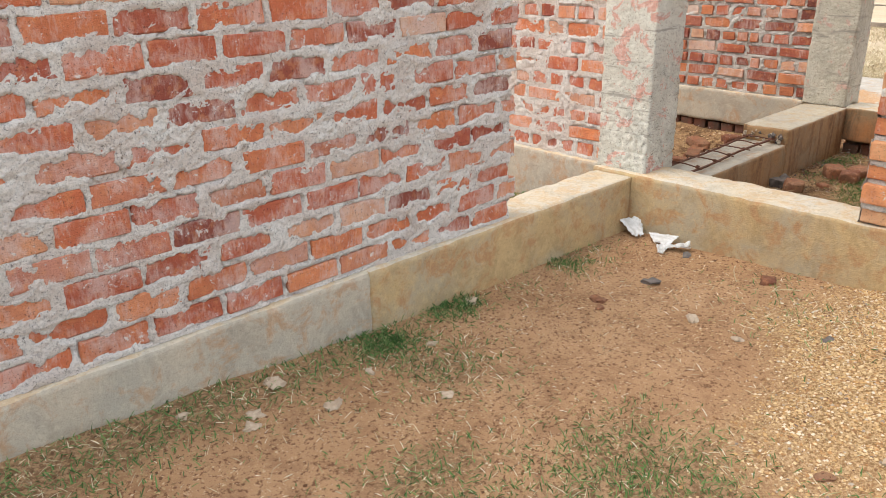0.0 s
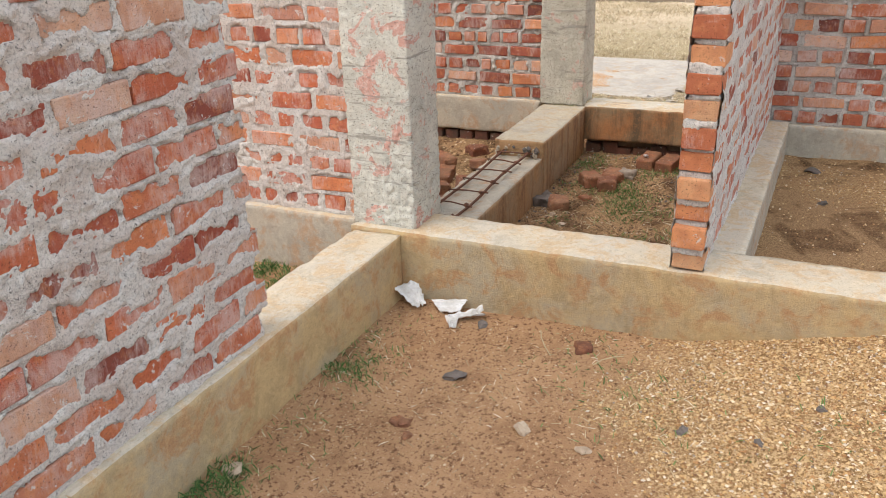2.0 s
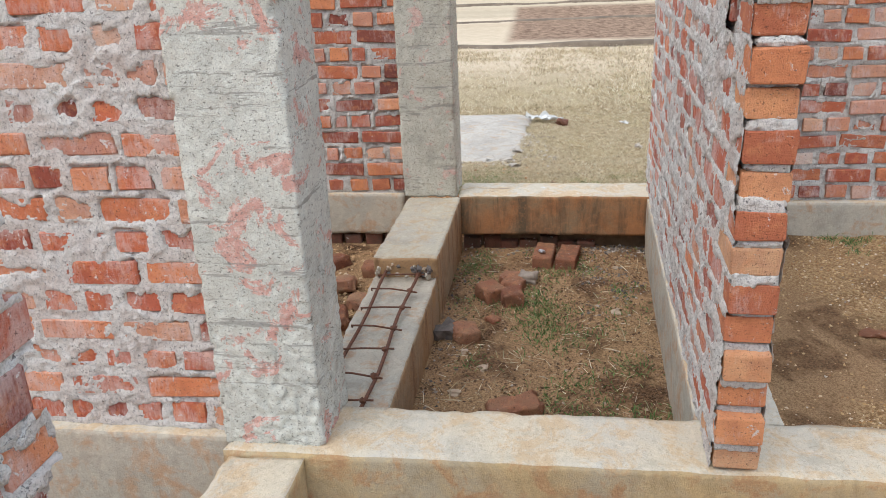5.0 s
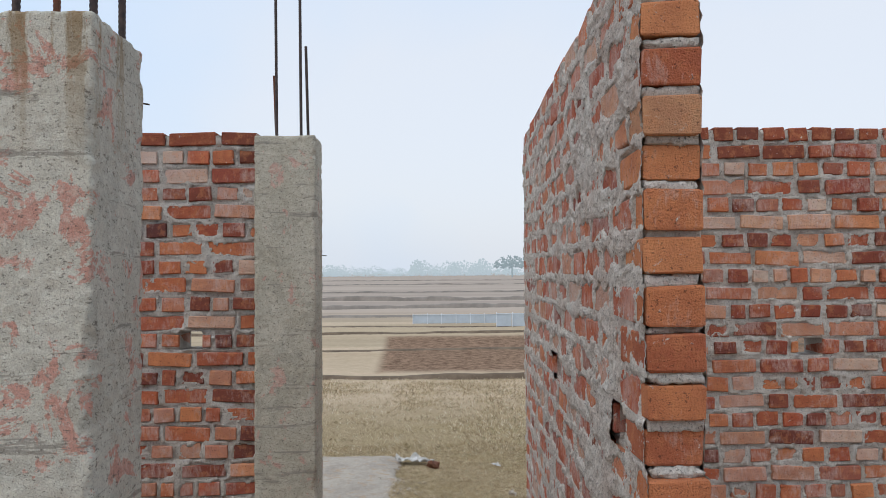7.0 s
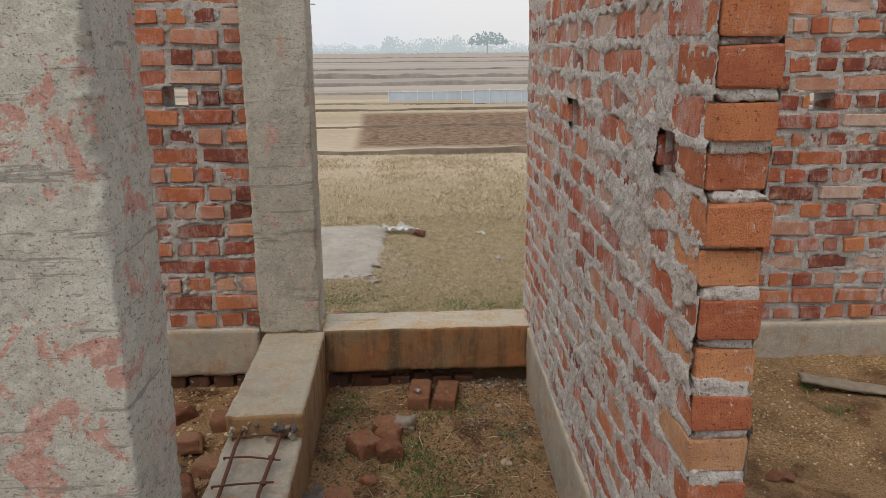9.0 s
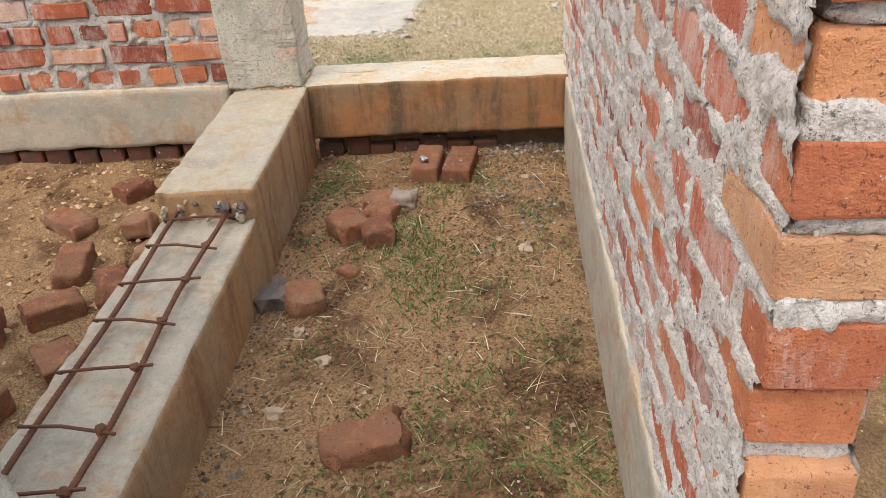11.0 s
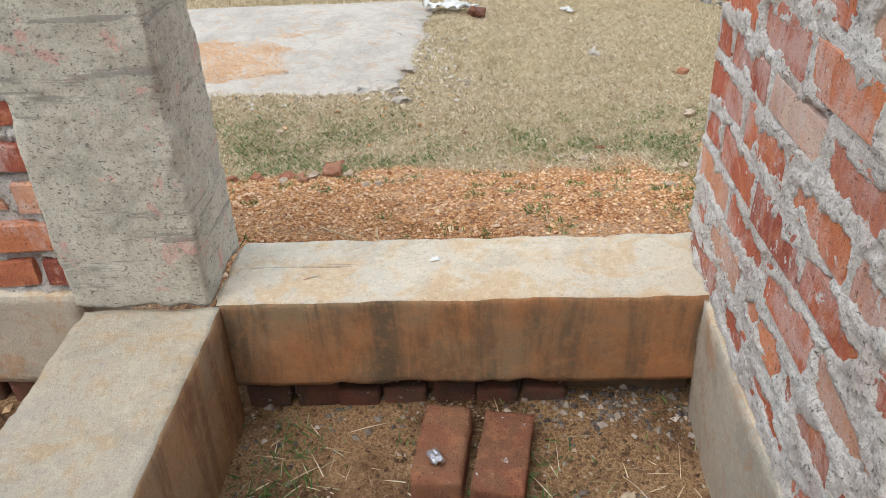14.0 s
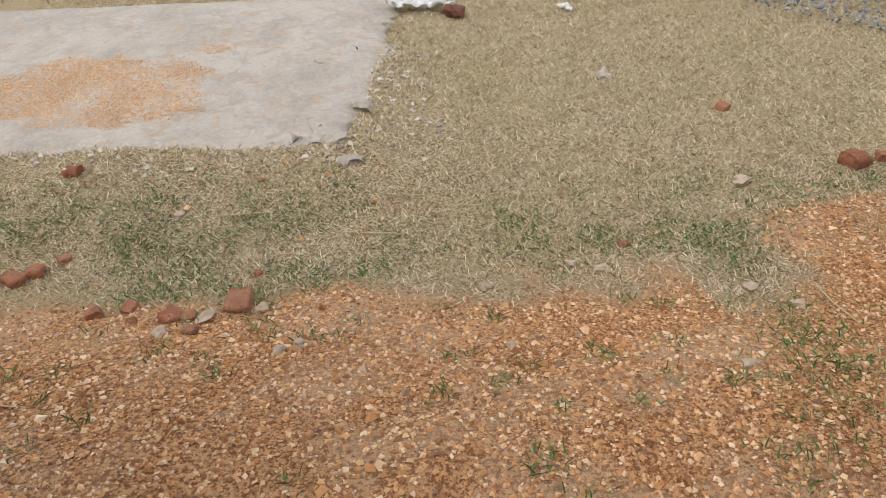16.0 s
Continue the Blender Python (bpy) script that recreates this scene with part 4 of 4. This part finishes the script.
stone(6.335, 1.625, (0.016, 0.026, 0.006), SCRAP, "small white splash on the sill", 77, "white_splash", z=0.41)

thing("foil_wrapper", lump_mesh("foil_wrapper", 12, 0.6, 2), FOIL, "small silver foil wrapper on the brick", "wrapper", m=pose(5.95, 1.625, 0.152, 10, 5, 30) @ Matrix.Diagonal((0.05, 0.03, 0.022, 1)))

# Stones and clods
for i, (x, y, s, mt, lb) in enumerate([
        (3.14, 1.80, 0.065, STONE_DARK, "dark rounded clod on bare earth"), (2.80, 1.85, 0.06, LOOSE, "crumbly dark earth clod"), (2.74, 1.80, 0.04, LOOSE, "crumbly dark earth clod"),
        (2.91, 1.45, 0.055, STONE_PALE, "pale pinkish stone on bare earth"), (2.88, 1.23, 0.04, STONE_PALE, "pale stone on bare earth"), (3.53, 1.84, 0.05, STONE_DARK, "dark stone beside the white scraps"),
        (1.37, 1.92, 0.05, STONE_PALE, "pale stone in thin grass"), (1.41, 1.93, 0.035, STONE_PALE, "pale stone in thin grass"), (1.31, 2.16, 0.07, STONE_PALE, "yellowish stone in thin grass"),
        (1.15, 2.03, 0.05, STONE_PALE, "pale brown stone in thin grass"), (1.10, 1.98, 0.055, STONE_PALE, "pale brown stone in thin grass"), (0.97, 2.17, 0.04, STONE_PALE, "pale stone near the wall"),
        (1.72, 1.72, 0.045, STONE_PALE, "pale stone in thin grass"), (1.95, 2.05, 0.04, STONE_PALE, "pale stone in thin grass"), (2.33, 2.20, 0.07, STONE_PALE, "flat pinkish stone by the plinth"),
        (1.62, 2.02, 0.04, STONE_PALE, "pale stone in thin grass"), (2.2, 0.62, 0.05, LOOSE, "reddish stone in thin grass"), (2.35, 0.5, 0.045, STONE_PALE, "pale stone in thin grass"),
        (3.0, 0.72, 0.03, STONE_DARK, "dark stone on gravel"), (3.2, 0.55, 0.03, STONE_DARK, "dark stone on gravel"), (3.05, 0.95, 0.04, STONE_DARK, "dark stone on gravel"),
        (5.35, 1.25, 0.05, STONE_PALE, "small pale stone on damp earth"), (4.75, 1.85, 0.05, STONE_PALE, "small pale stone on damp earth"), (4.55, 1.95, 0.05, STONE_PALE, "small pale stone on damp earth"),
        (5.9, 1.22, 0.035, STONE_PALE, "small pale stone on damp earth"), (4.9, 1.95, 0.04, STONE_PALE, "small pale stone on damp earth"), (5.9, 0.62, 0.08, STONE_DARK, "dark stone by the far plinth"),
        (5.0, 0.2, 0.08, LOOSE, "reddish clod on gravel"), (5.3, 0.55, 0.05, STONE_DARK, "dark stone on gravel")]):
    stone(x, y, (s * 1.1, s * 0.85, s * 0.5), mt, lb, 400 + i)
loose_brick(3.50, 1.40, 25, (0.10, 0.07, 0.035), 260, 0.4, label="small broken brick corner on gravelly earth")

# Rubble before the doorway
for i, (x, y, l) in enumerate([(8.10, 2.20, 0.14), (8.02, 2.40, 0.11), (8.00, 2.34, 0.07), (8.12, 2.58, 0.08), (8.08, 2.68, 0.09), (9.05, 3.12, 0.10), (8.50, 2.96, 0.07), (8.42, 3.04, 0.10), (8.36, 3.10, 0.11),
                              (9.02, -0.16, 0.16), (9.05, -0.30, 0.1), (9.62, 0.20, 0.10), (8.48, 0.88, 0.07), (8.34, 2.20, 0.06), (8.0, 2.52, 0.06), (7.9, 2.3, 0.07)]):
    loose_brick(x, y, i * 53, (l * 0.85, l * 0.6, l * 0.42), 270 + i, 0.25, tilt=(i % 4) * 5 - 8, mat=LOOSE_DRY, label="broken red brick piece on the ground outside", name="brick_piece")
for i, (x, y, s) in enumerate([(8.05, 2.12, 0.06), (7.98, 2.28, 0.07), (7.88, 2.38, 0.06), (8.3, 1.0, 0.06), (8.35, 1.1, 0.05), (8.2, 1.4, 0.05), (10.1, 0.70, 0.12), (7.75, 1.35, 0.04), (7.6, 0.75, 0.05),
                              (8.9, 0.35, 0.09), (8.15, 0.55, 0.06), (8.0, 0.45, 0.05), (9.3, 2.05, 0.16), (9.1, 1.95, 0.12), (9.65, 1.95, 0.14), (8.75, 2.6, 0.05), (7.8, 1.95, 0.05), (7.75, 2.0, 0.05)]):
    stone(x, y, (s * 0.85, s * 0.7, s * 0.5), STONE_PALE if s < 0.1 else SLAB, "pale stone on the ground outside the doorway", 450 + i)

# Plank leaning low by the far wall
thing("plank", rough_box("plank", (-0.35, -0.055, 0), (0.35, 0.055, 0.022), 0.02, 0.003, 0.006, 61, 16), WOOD, "weathered grey wooden board lying by the wall", "plank",
      m=pose(5.72, -0.62, on_ground(5.72, -0.62) + 0.01, 2, -4, 70))

# Concrete slab outside
slab = rough_box("concrete_slab", (9.18, 1.86, -0.5), (11.5, 6.5, -0.205), 0.03, 0.003, 0.008, 71, 5)
co = np.zeros(len(slab.vertices) * 3, np.float32)
slab.vertices.foreach_get("co", co)
co = co.reshape(-1, 3)
rag_edge = (fbm(co[:, 0] * 3, co[:, 1] * 3, 0, 73, 4) - 0.5) + 0.5 * (fbm(co[:, 0] * 15, co[:, 1] * 15, 0, 74, 3) - 0.5)
co[:, 1] += smooth(2.5, 1.8, co[:, 1]) * (rag_edge * 0.35 + 0.22 * smooth(9.8, 9.1, co[:, 0]))
co[:, 0] += smooth(9.6, 9.1, co[:, 0]) * rag_edge * 0.35
co[:, 2] -= 0.03 * smooth(9.45, 9.15, co[:, 0]) + 0.03 * smooth(2.05, 1.85, co[:, 1])
slab.vertices.foreach_set("co", co.ravel())
slab.update()
thing("concrete_slab", slab, SLAB, "cracked grey concrete slab dusted with orange sand", "slab", kind="structure")


# Small stuff that nobody could count
def blades(name, n, area, chance, length, width, lean, mat, label, seed, clump=1, spread=0.03):
    rng = np.random.RandomState(seed)
    x0, y0, x1, y1 = area
    cx, cy = rng.uniform(x0, x1, n * 4), rng.uniform(y0, y1, n * 4)
    ok = rng.rand(n * 4) < chance(cx, cy)
    cx, cy = cx[ok][:n], cy[ok][:n]
    if clump > 1:
        cx = np.repeat(cx, clump) + rng.normal(0, spread, len(cx) * clump)
        cy = np.repeat(cy, clump) + rng.normal(0, spread, len(cy) * clump)
    m = len(cx)
    z = ground_height(cx, cy) - 0.003
    a, t = rng.uniform(0, 2 * np.pi, m), rng.uniform(lean[0], lean[1], m)
    L, W = rng.uniform(*length, m), rng.uniform(*width, m)
    d = np.stack([np.cos(a) * np.sin(t), np.sin(a) * np.sin(t), np.cos(t)], -1)
    s = np.stack([-np.sin(a), np.cos(a), np.zeros(m)], -1)
    p = np.stack([cx, cy, z], -1)
    mid = p + d * (L * 0.55)[:, None]
    tip = p + d * L[:, None] * (1, 1, 0.75)
    V = np.stack([p - s * W[:, None] / 2, p + s * W[:, None] / 2, mid + s * W[:, None] * 0.4, tip, mid - s * W[:, None] * 0.4], 1).reshape(-1, 3)
    k = np.arange(m) * 5
    F = np.stack([k, k + 1, k + 2, k + 3, k + 4], -1)
    return thing(name, mesh_from(name, V, F, False), mat, label, "grass", kind="stuff")


OCT_V = np.array([(1, 0, 0), (-1, 0, 0), (0, 1, 0), (0, -1, 0), (0, 0, 1), (0, 0, -1)], float)
OCT_F = np.array([(0, 2, 4), (2, 1, 4), (1, 3, 4), (3, 0, 4), (2, 0, 5), (1, 2, 5), (3, 1, 5), (0, 3, 5)])


def pebbles(name, n, area, chance, size, mat, label, seed, height=None):
    rng = np.random.RandomState(seed)
    x0, y0, x1, y1 = area
    cx, cy = rng.uniform(x0, x1, n * 4), rng.uniform(y0, y1, n * 4)
    ok = rng.rand(n * 4) < chance(cx, cy)
    cx, cy = cx[ok][:n], cy[ok][:n]
    m = len(cx)
    s = size[0] + (size[1] - size[0]) * rng.rand(m) ** 2.5
    z = ground_height(cx, cy) if height is None else height(cx, cy)
    a = rng.uniform(0, 2 * np.pi, m)
    v = OCT_V[None] * rng.uniform(0.55, 1.25, (m, 6, 1)) + rng.uniform(-0.25, 0.25, (m, 6, 3))
    v = v * s[:, None, None] * (1, 1, 0.7)
    x = v[..., 0] * np.cos(a)[:, None] - v[..., 1] * np.sin(a)[:, None]
    y = v[..., 0] * np.sin(a)[:, None] + v[..., 1] * np.cos(a)[:, None]
    V = np.stack([x + cx[:, None], y + cy[:, None], v[..., 2] + (z + s * 0.25)[:, None]], -1).reshape(-1, 3)
    F = (OCT_F[None] + (np.arange(m) * 6)[:, None, None]).reshape(-1, 3)
    return thing(name, mesh_from(name, V, F, False), mat, label, "gravel", kind="stuff")


STONE_CRUMB = island_material("pale_concrete_crumbs", [(0.0, (0.20, 0.165, 0.13)), (0.5, (0.42, 0.36, 0.29)), (1.0, (0.60, 0.54, 0.46))])
CLOD_DAMP = island_material("damp_earth_clods", [(0.0, (0.08, 0.045, 0.025)), (0.6, (0.20, 0.115, 0.06)), (0.95, (0.30, 0.19, 0.11)), (1.0, (0.48, 0.40, 0.32))])
CLOD = island_material("earth_clods", [(0.0, (0.13, 0.06, 0.03)), (0.5, (0.42, 0.25, 0.12)), (0.85, (0.52, 0.34, 0.18)), (1.0, (0.62, 0.48, 0.32))])
pebbles("yard_gravel", 60000, (1.2, -1.6, 3.66, 1.7), lambda x, y: gravel_mask(x, y) ** 1.2, (0.0016, 0.0085), PEBBLE, "yellowish gravel scattered over the yard", 1)
pebbles("yard_clods", 24000, (0.2, -1.0, 3.66, 2.28), lambda x, y: 0.15 + 0.85 * smooth(0.45, 0.6, fbm(x * 3, y * 3, 0, 77, 3)), (0.0012, 0.0075), CLOD, "earth crumbs over the bare yard", 2)
pebbles("room_clods", 16000, (3.93, 1.0, 6.2, 2.1), lambda x, y: 0.3 + 0.7 * smooth(0.4, 0.6, fbm(x * 3, y * 3, 0, 78, 3)), (0.0014, 0.009), CLOD_DAMP, "earth crumbs over the damp bay floor", 3)
pebbles("side_gravel", 8000, (3.93, -2.2, 6.2, 0.85), lambda x, y: gravel_mask(x, y), (0.0025, 0.009), PEBBLE, "yellowish gravel beyond the thin wall", 4)
pebbles("left_clods", 3000, (3.98, 2.42, 6.2, 3.6), lambda x, y: 0.6 + 0 * x, (0.003, 0.016), CLOD, "earth crumbs among the rubble", 5)
pebbles("front_gravel", 70000, (6.42, -1.0, 9.4, 3.6), lambda x, y: gravel_mask(x, y) + 0.03, (0.002, 0.010), PEBBLE_RED, "reddish gravel before the doorway", 6)
pebbles("front_stones", 1500, (6.45, -1.2, 9.2, 3.8), lambda x, y: gravel_mask(x, y) * smooth(0.38, 0.6, fbm(x * 2.4, y * 2.4, 0, 87, 3)) + 0.04, (0.006, 0.019), PEBBLE_RED, "larger reddish stones among the gravel", 31)
RUBBLE = island_material("grey_rubble", [(0.0, (0.06, 0.05, 0.045)), (0.5, (0.17, 0.14, 0.115)), (0.85, (0.30, 0.25, 0.20)), (1.0, (0.50, 0.43, 0.36))])
pebbles("sill_rubble", 420, (5.95, 1.02, 6.26, 2.08), lambda x, y: smooth(6.0, 6.2, x) * (0.25 + 0.75 * smooth(1.5, 1.2, y)), (0.004, 0.015), RUBBLE, "grey concrete crumbs under the sill", 32)
pebbles("bay_rubble", 220, (5.3, 1.05, 6.0, 1.42), lambda x, y: smooth(0.5, 0.62, fbm(x * 5, y * 5, 0, 88, 3)), (0.004, 0.013), RUBBLE, "dark crumbs beside the thin wall", 33)
pebbles("beam_rubble", 260, (3.95, 1.95, 6.1, 2.10), lambda x, y: 0.6 + 0 * x, (0.003, 0.012), RUBBLE, "dark crumbs along the beam", 34)
pebbles("slab_crumbs", 1200, (8.95, 1.55, 10.6, 4.4), lambda x, y: smooth(0.35, 0.0, np.abs(x - 9.3 - 0.25 * (fbm(y * 3, y * 0, 0, 89, 3) - 0.5))) + smooth(0.3, 0.0, np.abs(y - 1.85)) * (x > 9.2), (0.004, 0.020), STONE_CRUMB, "pale crumbs broken from the slab edge", 35)
pebbles("front_clods", 6000, (8.0, -1.6, 12, 4.2), lambda x, y: 0.5 + 0 * x, (0.002, 0.009), CLOD, "earth crumbs in the dry grass", 7)


def sand_chance(x, y):
    h = fbm(x * 2.6, y * 1.6, 0, 120, 4) - 0.40 - 0.18 * np.abs((x - 9.85 - (4.2 - y) * 0.22) / 0.42) ** 2 - 0.18 * smooth(3.0, 2.4, y)
    return smooth(-0.10, 0.10, h)


SAND = island_material("orange_sand_grains", [(0.0, (0.40, 0.22, 0.11)), (0.6, (0.52, 0.31, 0.16)), (1.0, (0.60, 0.42, 0.26))])
pebbles("sand_spill", 22000, (9.4, 2.2, 10.9, 4.8), sand_chance, (0.003, 0.008), SAND, "orange sand spilled thinly over the concrete slab", 9, lambda x, y: -0.206 + 0 * x)


def heap(x, y):
    return -0.30 + 0.38 * np.clip(1 - np.hypot(x - 12.1, y + 1.95) / 1.75, 0, 1) ** 0.8


pebbles("stone_chip_heap", 9000, (10.2, -3.5, 13.8, 0.1), lambda x, y: (np.hypot(x - 12.1, y + 1.95) < 1.72).astype(float), (0.008, 0.022), CHIPS, "heap of dark blue-grey stone chips", 8, heap)
blades("yard_grass", 3300, (0.2, -0.8, 3.66, 2.27), turf_mask, (0.015, 0.048), (0.0022, 0.005), (0.3, 1.35), GREEN, "thin green grass in patches on bare earth", 11, 9, 0.12)
blades("yard_dry_grass", 900, (0.2, -0.8, 3.66, 2.27), lambda x, y: 0.15 + turf_mask(x, y), (0.02, 0.05), (0.0015, 0.003), (0.7, 1.5), DRY, "thin dry grass lying on the yard", 12, 10, 0.09)
blades("plinth_grass", 110, (1.7, 2.10, 3.4, 2.28), lambda x, y: smooth(0.45, 0.55, fbm(x * 3, y * 3, 0, 81, 3)), (0.02, 0.06), (0.002, 0.004), (0.2, 1.2), GREEN, "green grass tufts along the plinth", 13, 13, 0.035)
blades("bay_grass", 330, (3.95, 1.05, 6.1, 2.08), lambda x, y: smooth(0.50, 0.62, fbm(x * 5, y * 5, 0, 82, 3)), (0.015, 0.05), (0.0022, 0.004), (0.2, 1.3), GREEN, "small green weeds in the damp bay", 14, 14, 0.05)
blades("bay_straw", 240, (3.95, 1.05, 6.1, 2.08), lambda x, y: 0.6 + 0 * x, (0.03, 0.11), (0.0015, 0.003), (1.2, 1.55), DRY, "dry stalks lying in the damp bay", 15, 4, 0.05)
blades("side_grass", 230, (3.95, -1.8, 6.2, 0.8), lambda x, y: smooth(0.5, 0.6, fbm(x * 1.6, y * 1.6, 0, 83, 3)), (0.02, 0.06), (0.0025, 0.004), (0.2, 1.2), GREEN, "small green weeds on the gravel", 16, 20, 0.03)
blades("left_grass", 60, (3.0, 2.55, 3.72, 3.1), lambda x, y: 0.7 + 0 * x, (0.03, 0.07), (0.003, 0.005), (0.2, 1.2), GREEN, "green weeds at the foot of the wall", 17, 18, 0.03)
blades("front_dry_grass", 17000, (7.9, -2.2, 12.5, 4.6), straw_mask, (0.016, 0.045), (0.0018, 0.0038), (0.5, 1.5), DRY, "short dry grass before the building", 18, 12, 0.05)
blades("front_green_grass", 2700, (7.4, -1.6, 9.8, 4.4), lambda x, y: straw_mask(x, y) * smooth(9.15, 8.4, x) * smooth(0.42, 0.56, fbm(x * 2, y * 2, 0, 84, 3)), (0.015, 0.04), (0.002, 0.004), (0.4, 1.4), GREEN, "green grass fringe along the gravel", 19, 14, 0.04)
blades("gravel_edge_grass", 110, (7.09, -0.15, 8.04, 0.75), lambda x, y: smooth(0.46, 0.58, fbm(x * 4, y * 4, 0, 91, 3)), (0.015, 0.045), (0.002, 0.0042), (0.4, 1.4), GREEN, "green grass spreading over the edge of the gravel", 22, 16, 0.05)
blades("front_weeds", 60, (6.6, 0.3, 8.2, 2.8), lambda x, y: 0.5 + 0 * x, (0.015, 0.05), (0.002, 0.004), (0.3, 1.3), GREEN, "small weeds growing through the gravel", 20, 22, 0.025)
blades("meadow_grass", 5000, (12, -6, 19.5, 7), lambda x, y: 0.25 + 0.75 * smooth(0.42, 0.6, fbm(x * 0.5, y * 1.2, 0, 85, 3)), (0.03, 0.10), (0.004, 0.009), (0.3, 1.4), DRY, "dry grass on the unploughed strip", 21, 12, 0.10)

# Lying straws and twigs
for i, (x, y, l, turn) in enumerate([(3.48, 1.55, 0.20, 30), (3.42, 1.28, 0.14, -40), (5.55, 1.62, 0.10, 10), (7.05, 2.0, 0.16, 60), (7.0, 1.85, 0.16, 15), (8.6, 1.8, 0.22, 85), (8.75, 2.35, 0.26, 95), (9.0, 1.45, 0.18, 120), (7.9, 0.35, 0.3, 20), (7.5, 2.65, 0.2, 80)]):
    z = on_ground(x, y) + 0.008
    thing("straw", rod_mesh("straw", [(-l / 2, 0, 0), (-l / 6, l * 0.04, 0.006), (l / 5, l * 0.03, 0.004), (l / 2, -l * 0.03, 0)], 0.0022, sides=5), STRAW, "dry stalk lying on the ground", "stalk", "dry stalks", m=pose(x, y, z, 0, 0, turn))

# Far fence
for k, (x, ya, yb, h) in enumerate([(41.0, 2.25, -2.0, 0.46), (38.5, -1.65, -7.5, 0.62)]):
    zf = float(ground_height(np.array([x]), np.array([0.0]), False)[0])
    fence = empty_thing("sheet_fence", (x, (ya + yb) / 2, zf), "low pale blue sheet fence far across the fields", "fence")
    n = int(abs(ya - yb) / 0.7)
    for i in range(n):
        y = (ya - yb) / 2 - (i + 0.5) * abs(ya - yb) / n
        part("sheet", boxes_mesh("sheet", [(-0.01, y - 0.345, 0.02, 0.01, y + 0.345, h)]), FENCE, fence)
        part("post", boxes_mesh("post", [(-0.06, y + 0.33, -0.05, -0.012, y + 0.36, h + 0.05)]), FENCE_POST, fence)
        part("rail", boxes_mesh("rail", [(-0.035, y - 0.345, h - 0.025, -0.012, y + 0.33, h)]), FENCE_POST, fence)

# Field banks: low terraces across the view
for i, (x, h) in enumerate([(19.8, 0.13), (27.5, 0.05), (34.5, 0.10), (38.0, 0.05), (47, 0.16), (58, 0.30), (74, 0.42), (105, 0.22), (170, 0.25), (260, 0.3)]):
    ys = np.linspace(-1, 1, 900) * (30 + x * 0.75)
    zf = float(ground_height(np.array([float(x)]), np.array([0.0]), False)[0])
    wob = (fbm(ys * 0.06, ys * 0 + i, 0, 90 + i, 3) - 0.5) * x * 0.10
    hh = h * (0.25 + 1.1 * fbm(ys * 0.45, ys * 0 + i, 0, 95 + i, 4))
    prof = [(-0.14, -0.2), (-0.05, 0.75), (0.04, 1.0), (0.22, 0.5), (0.5, -0.2)]
    V = np.stack([np.stack([x + wob + a * max(1.0, h * 2), ys, zf + b * hh], -1) for a, b in prof], 1).reshape(-1, 3)
    ii = np.arange(len(V)).reshape(len(ys), len(prof))
    q = np.stack([ii[:-1, :-1], ii[:-1, 1:], ii[1:, 1:], ii[1:, :-1]], -1).reshape(-1, 4)
    # Banks past 45 m take the haze-greyed colour
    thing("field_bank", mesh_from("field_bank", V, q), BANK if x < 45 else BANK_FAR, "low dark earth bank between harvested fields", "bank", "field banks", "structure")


# Distant hazy trees
def far_tree(name, x, y, height, width, seed, mat, label, low=0.42):
    rng = np.random.RandomState(seed)
    tree = empty_thing(name, (x, y, -0.8), label, "tree", "distant trees")
    part("trunk", rod_mesh("trunk", [(0, 0, -0.5), (0.1, 0.1, height * 0.25), (0.3, -0.2, height * 0.55)], height * 0.025), mat, tree)
    n = 260
    ang, rad = rng.uniform(0, 2 * np.pi, n), np.sqrt(rng.rand(n)) * width / 2
    hh = height * (low + (0.97 - low) * rng.rand(n) * (1 - (rad / (width / 2)) ** 2 * 0.75))
    s = height * rng.uniform(0.02, 0.07, n)
    v = OCT_V[None] * rng.uniform(0.5, 1.4, (n, 6, 1)) * s[:, None, None] + np.stack([np.cos(ang) * rad, np.sin(ang) * rad, hh], -1)[:, None]
    F = (OCT_F[None] + (np.arange(n) * 6)[:, None, None]).reshape(-1, 3)
    part("crown", mesh_from("crown", v.reshape(-1, 3), F, False), mat, tree)
    return tree


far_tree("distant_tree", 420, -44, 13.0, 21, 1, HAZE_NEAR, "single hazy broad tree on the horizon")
rt = random.Random(9)
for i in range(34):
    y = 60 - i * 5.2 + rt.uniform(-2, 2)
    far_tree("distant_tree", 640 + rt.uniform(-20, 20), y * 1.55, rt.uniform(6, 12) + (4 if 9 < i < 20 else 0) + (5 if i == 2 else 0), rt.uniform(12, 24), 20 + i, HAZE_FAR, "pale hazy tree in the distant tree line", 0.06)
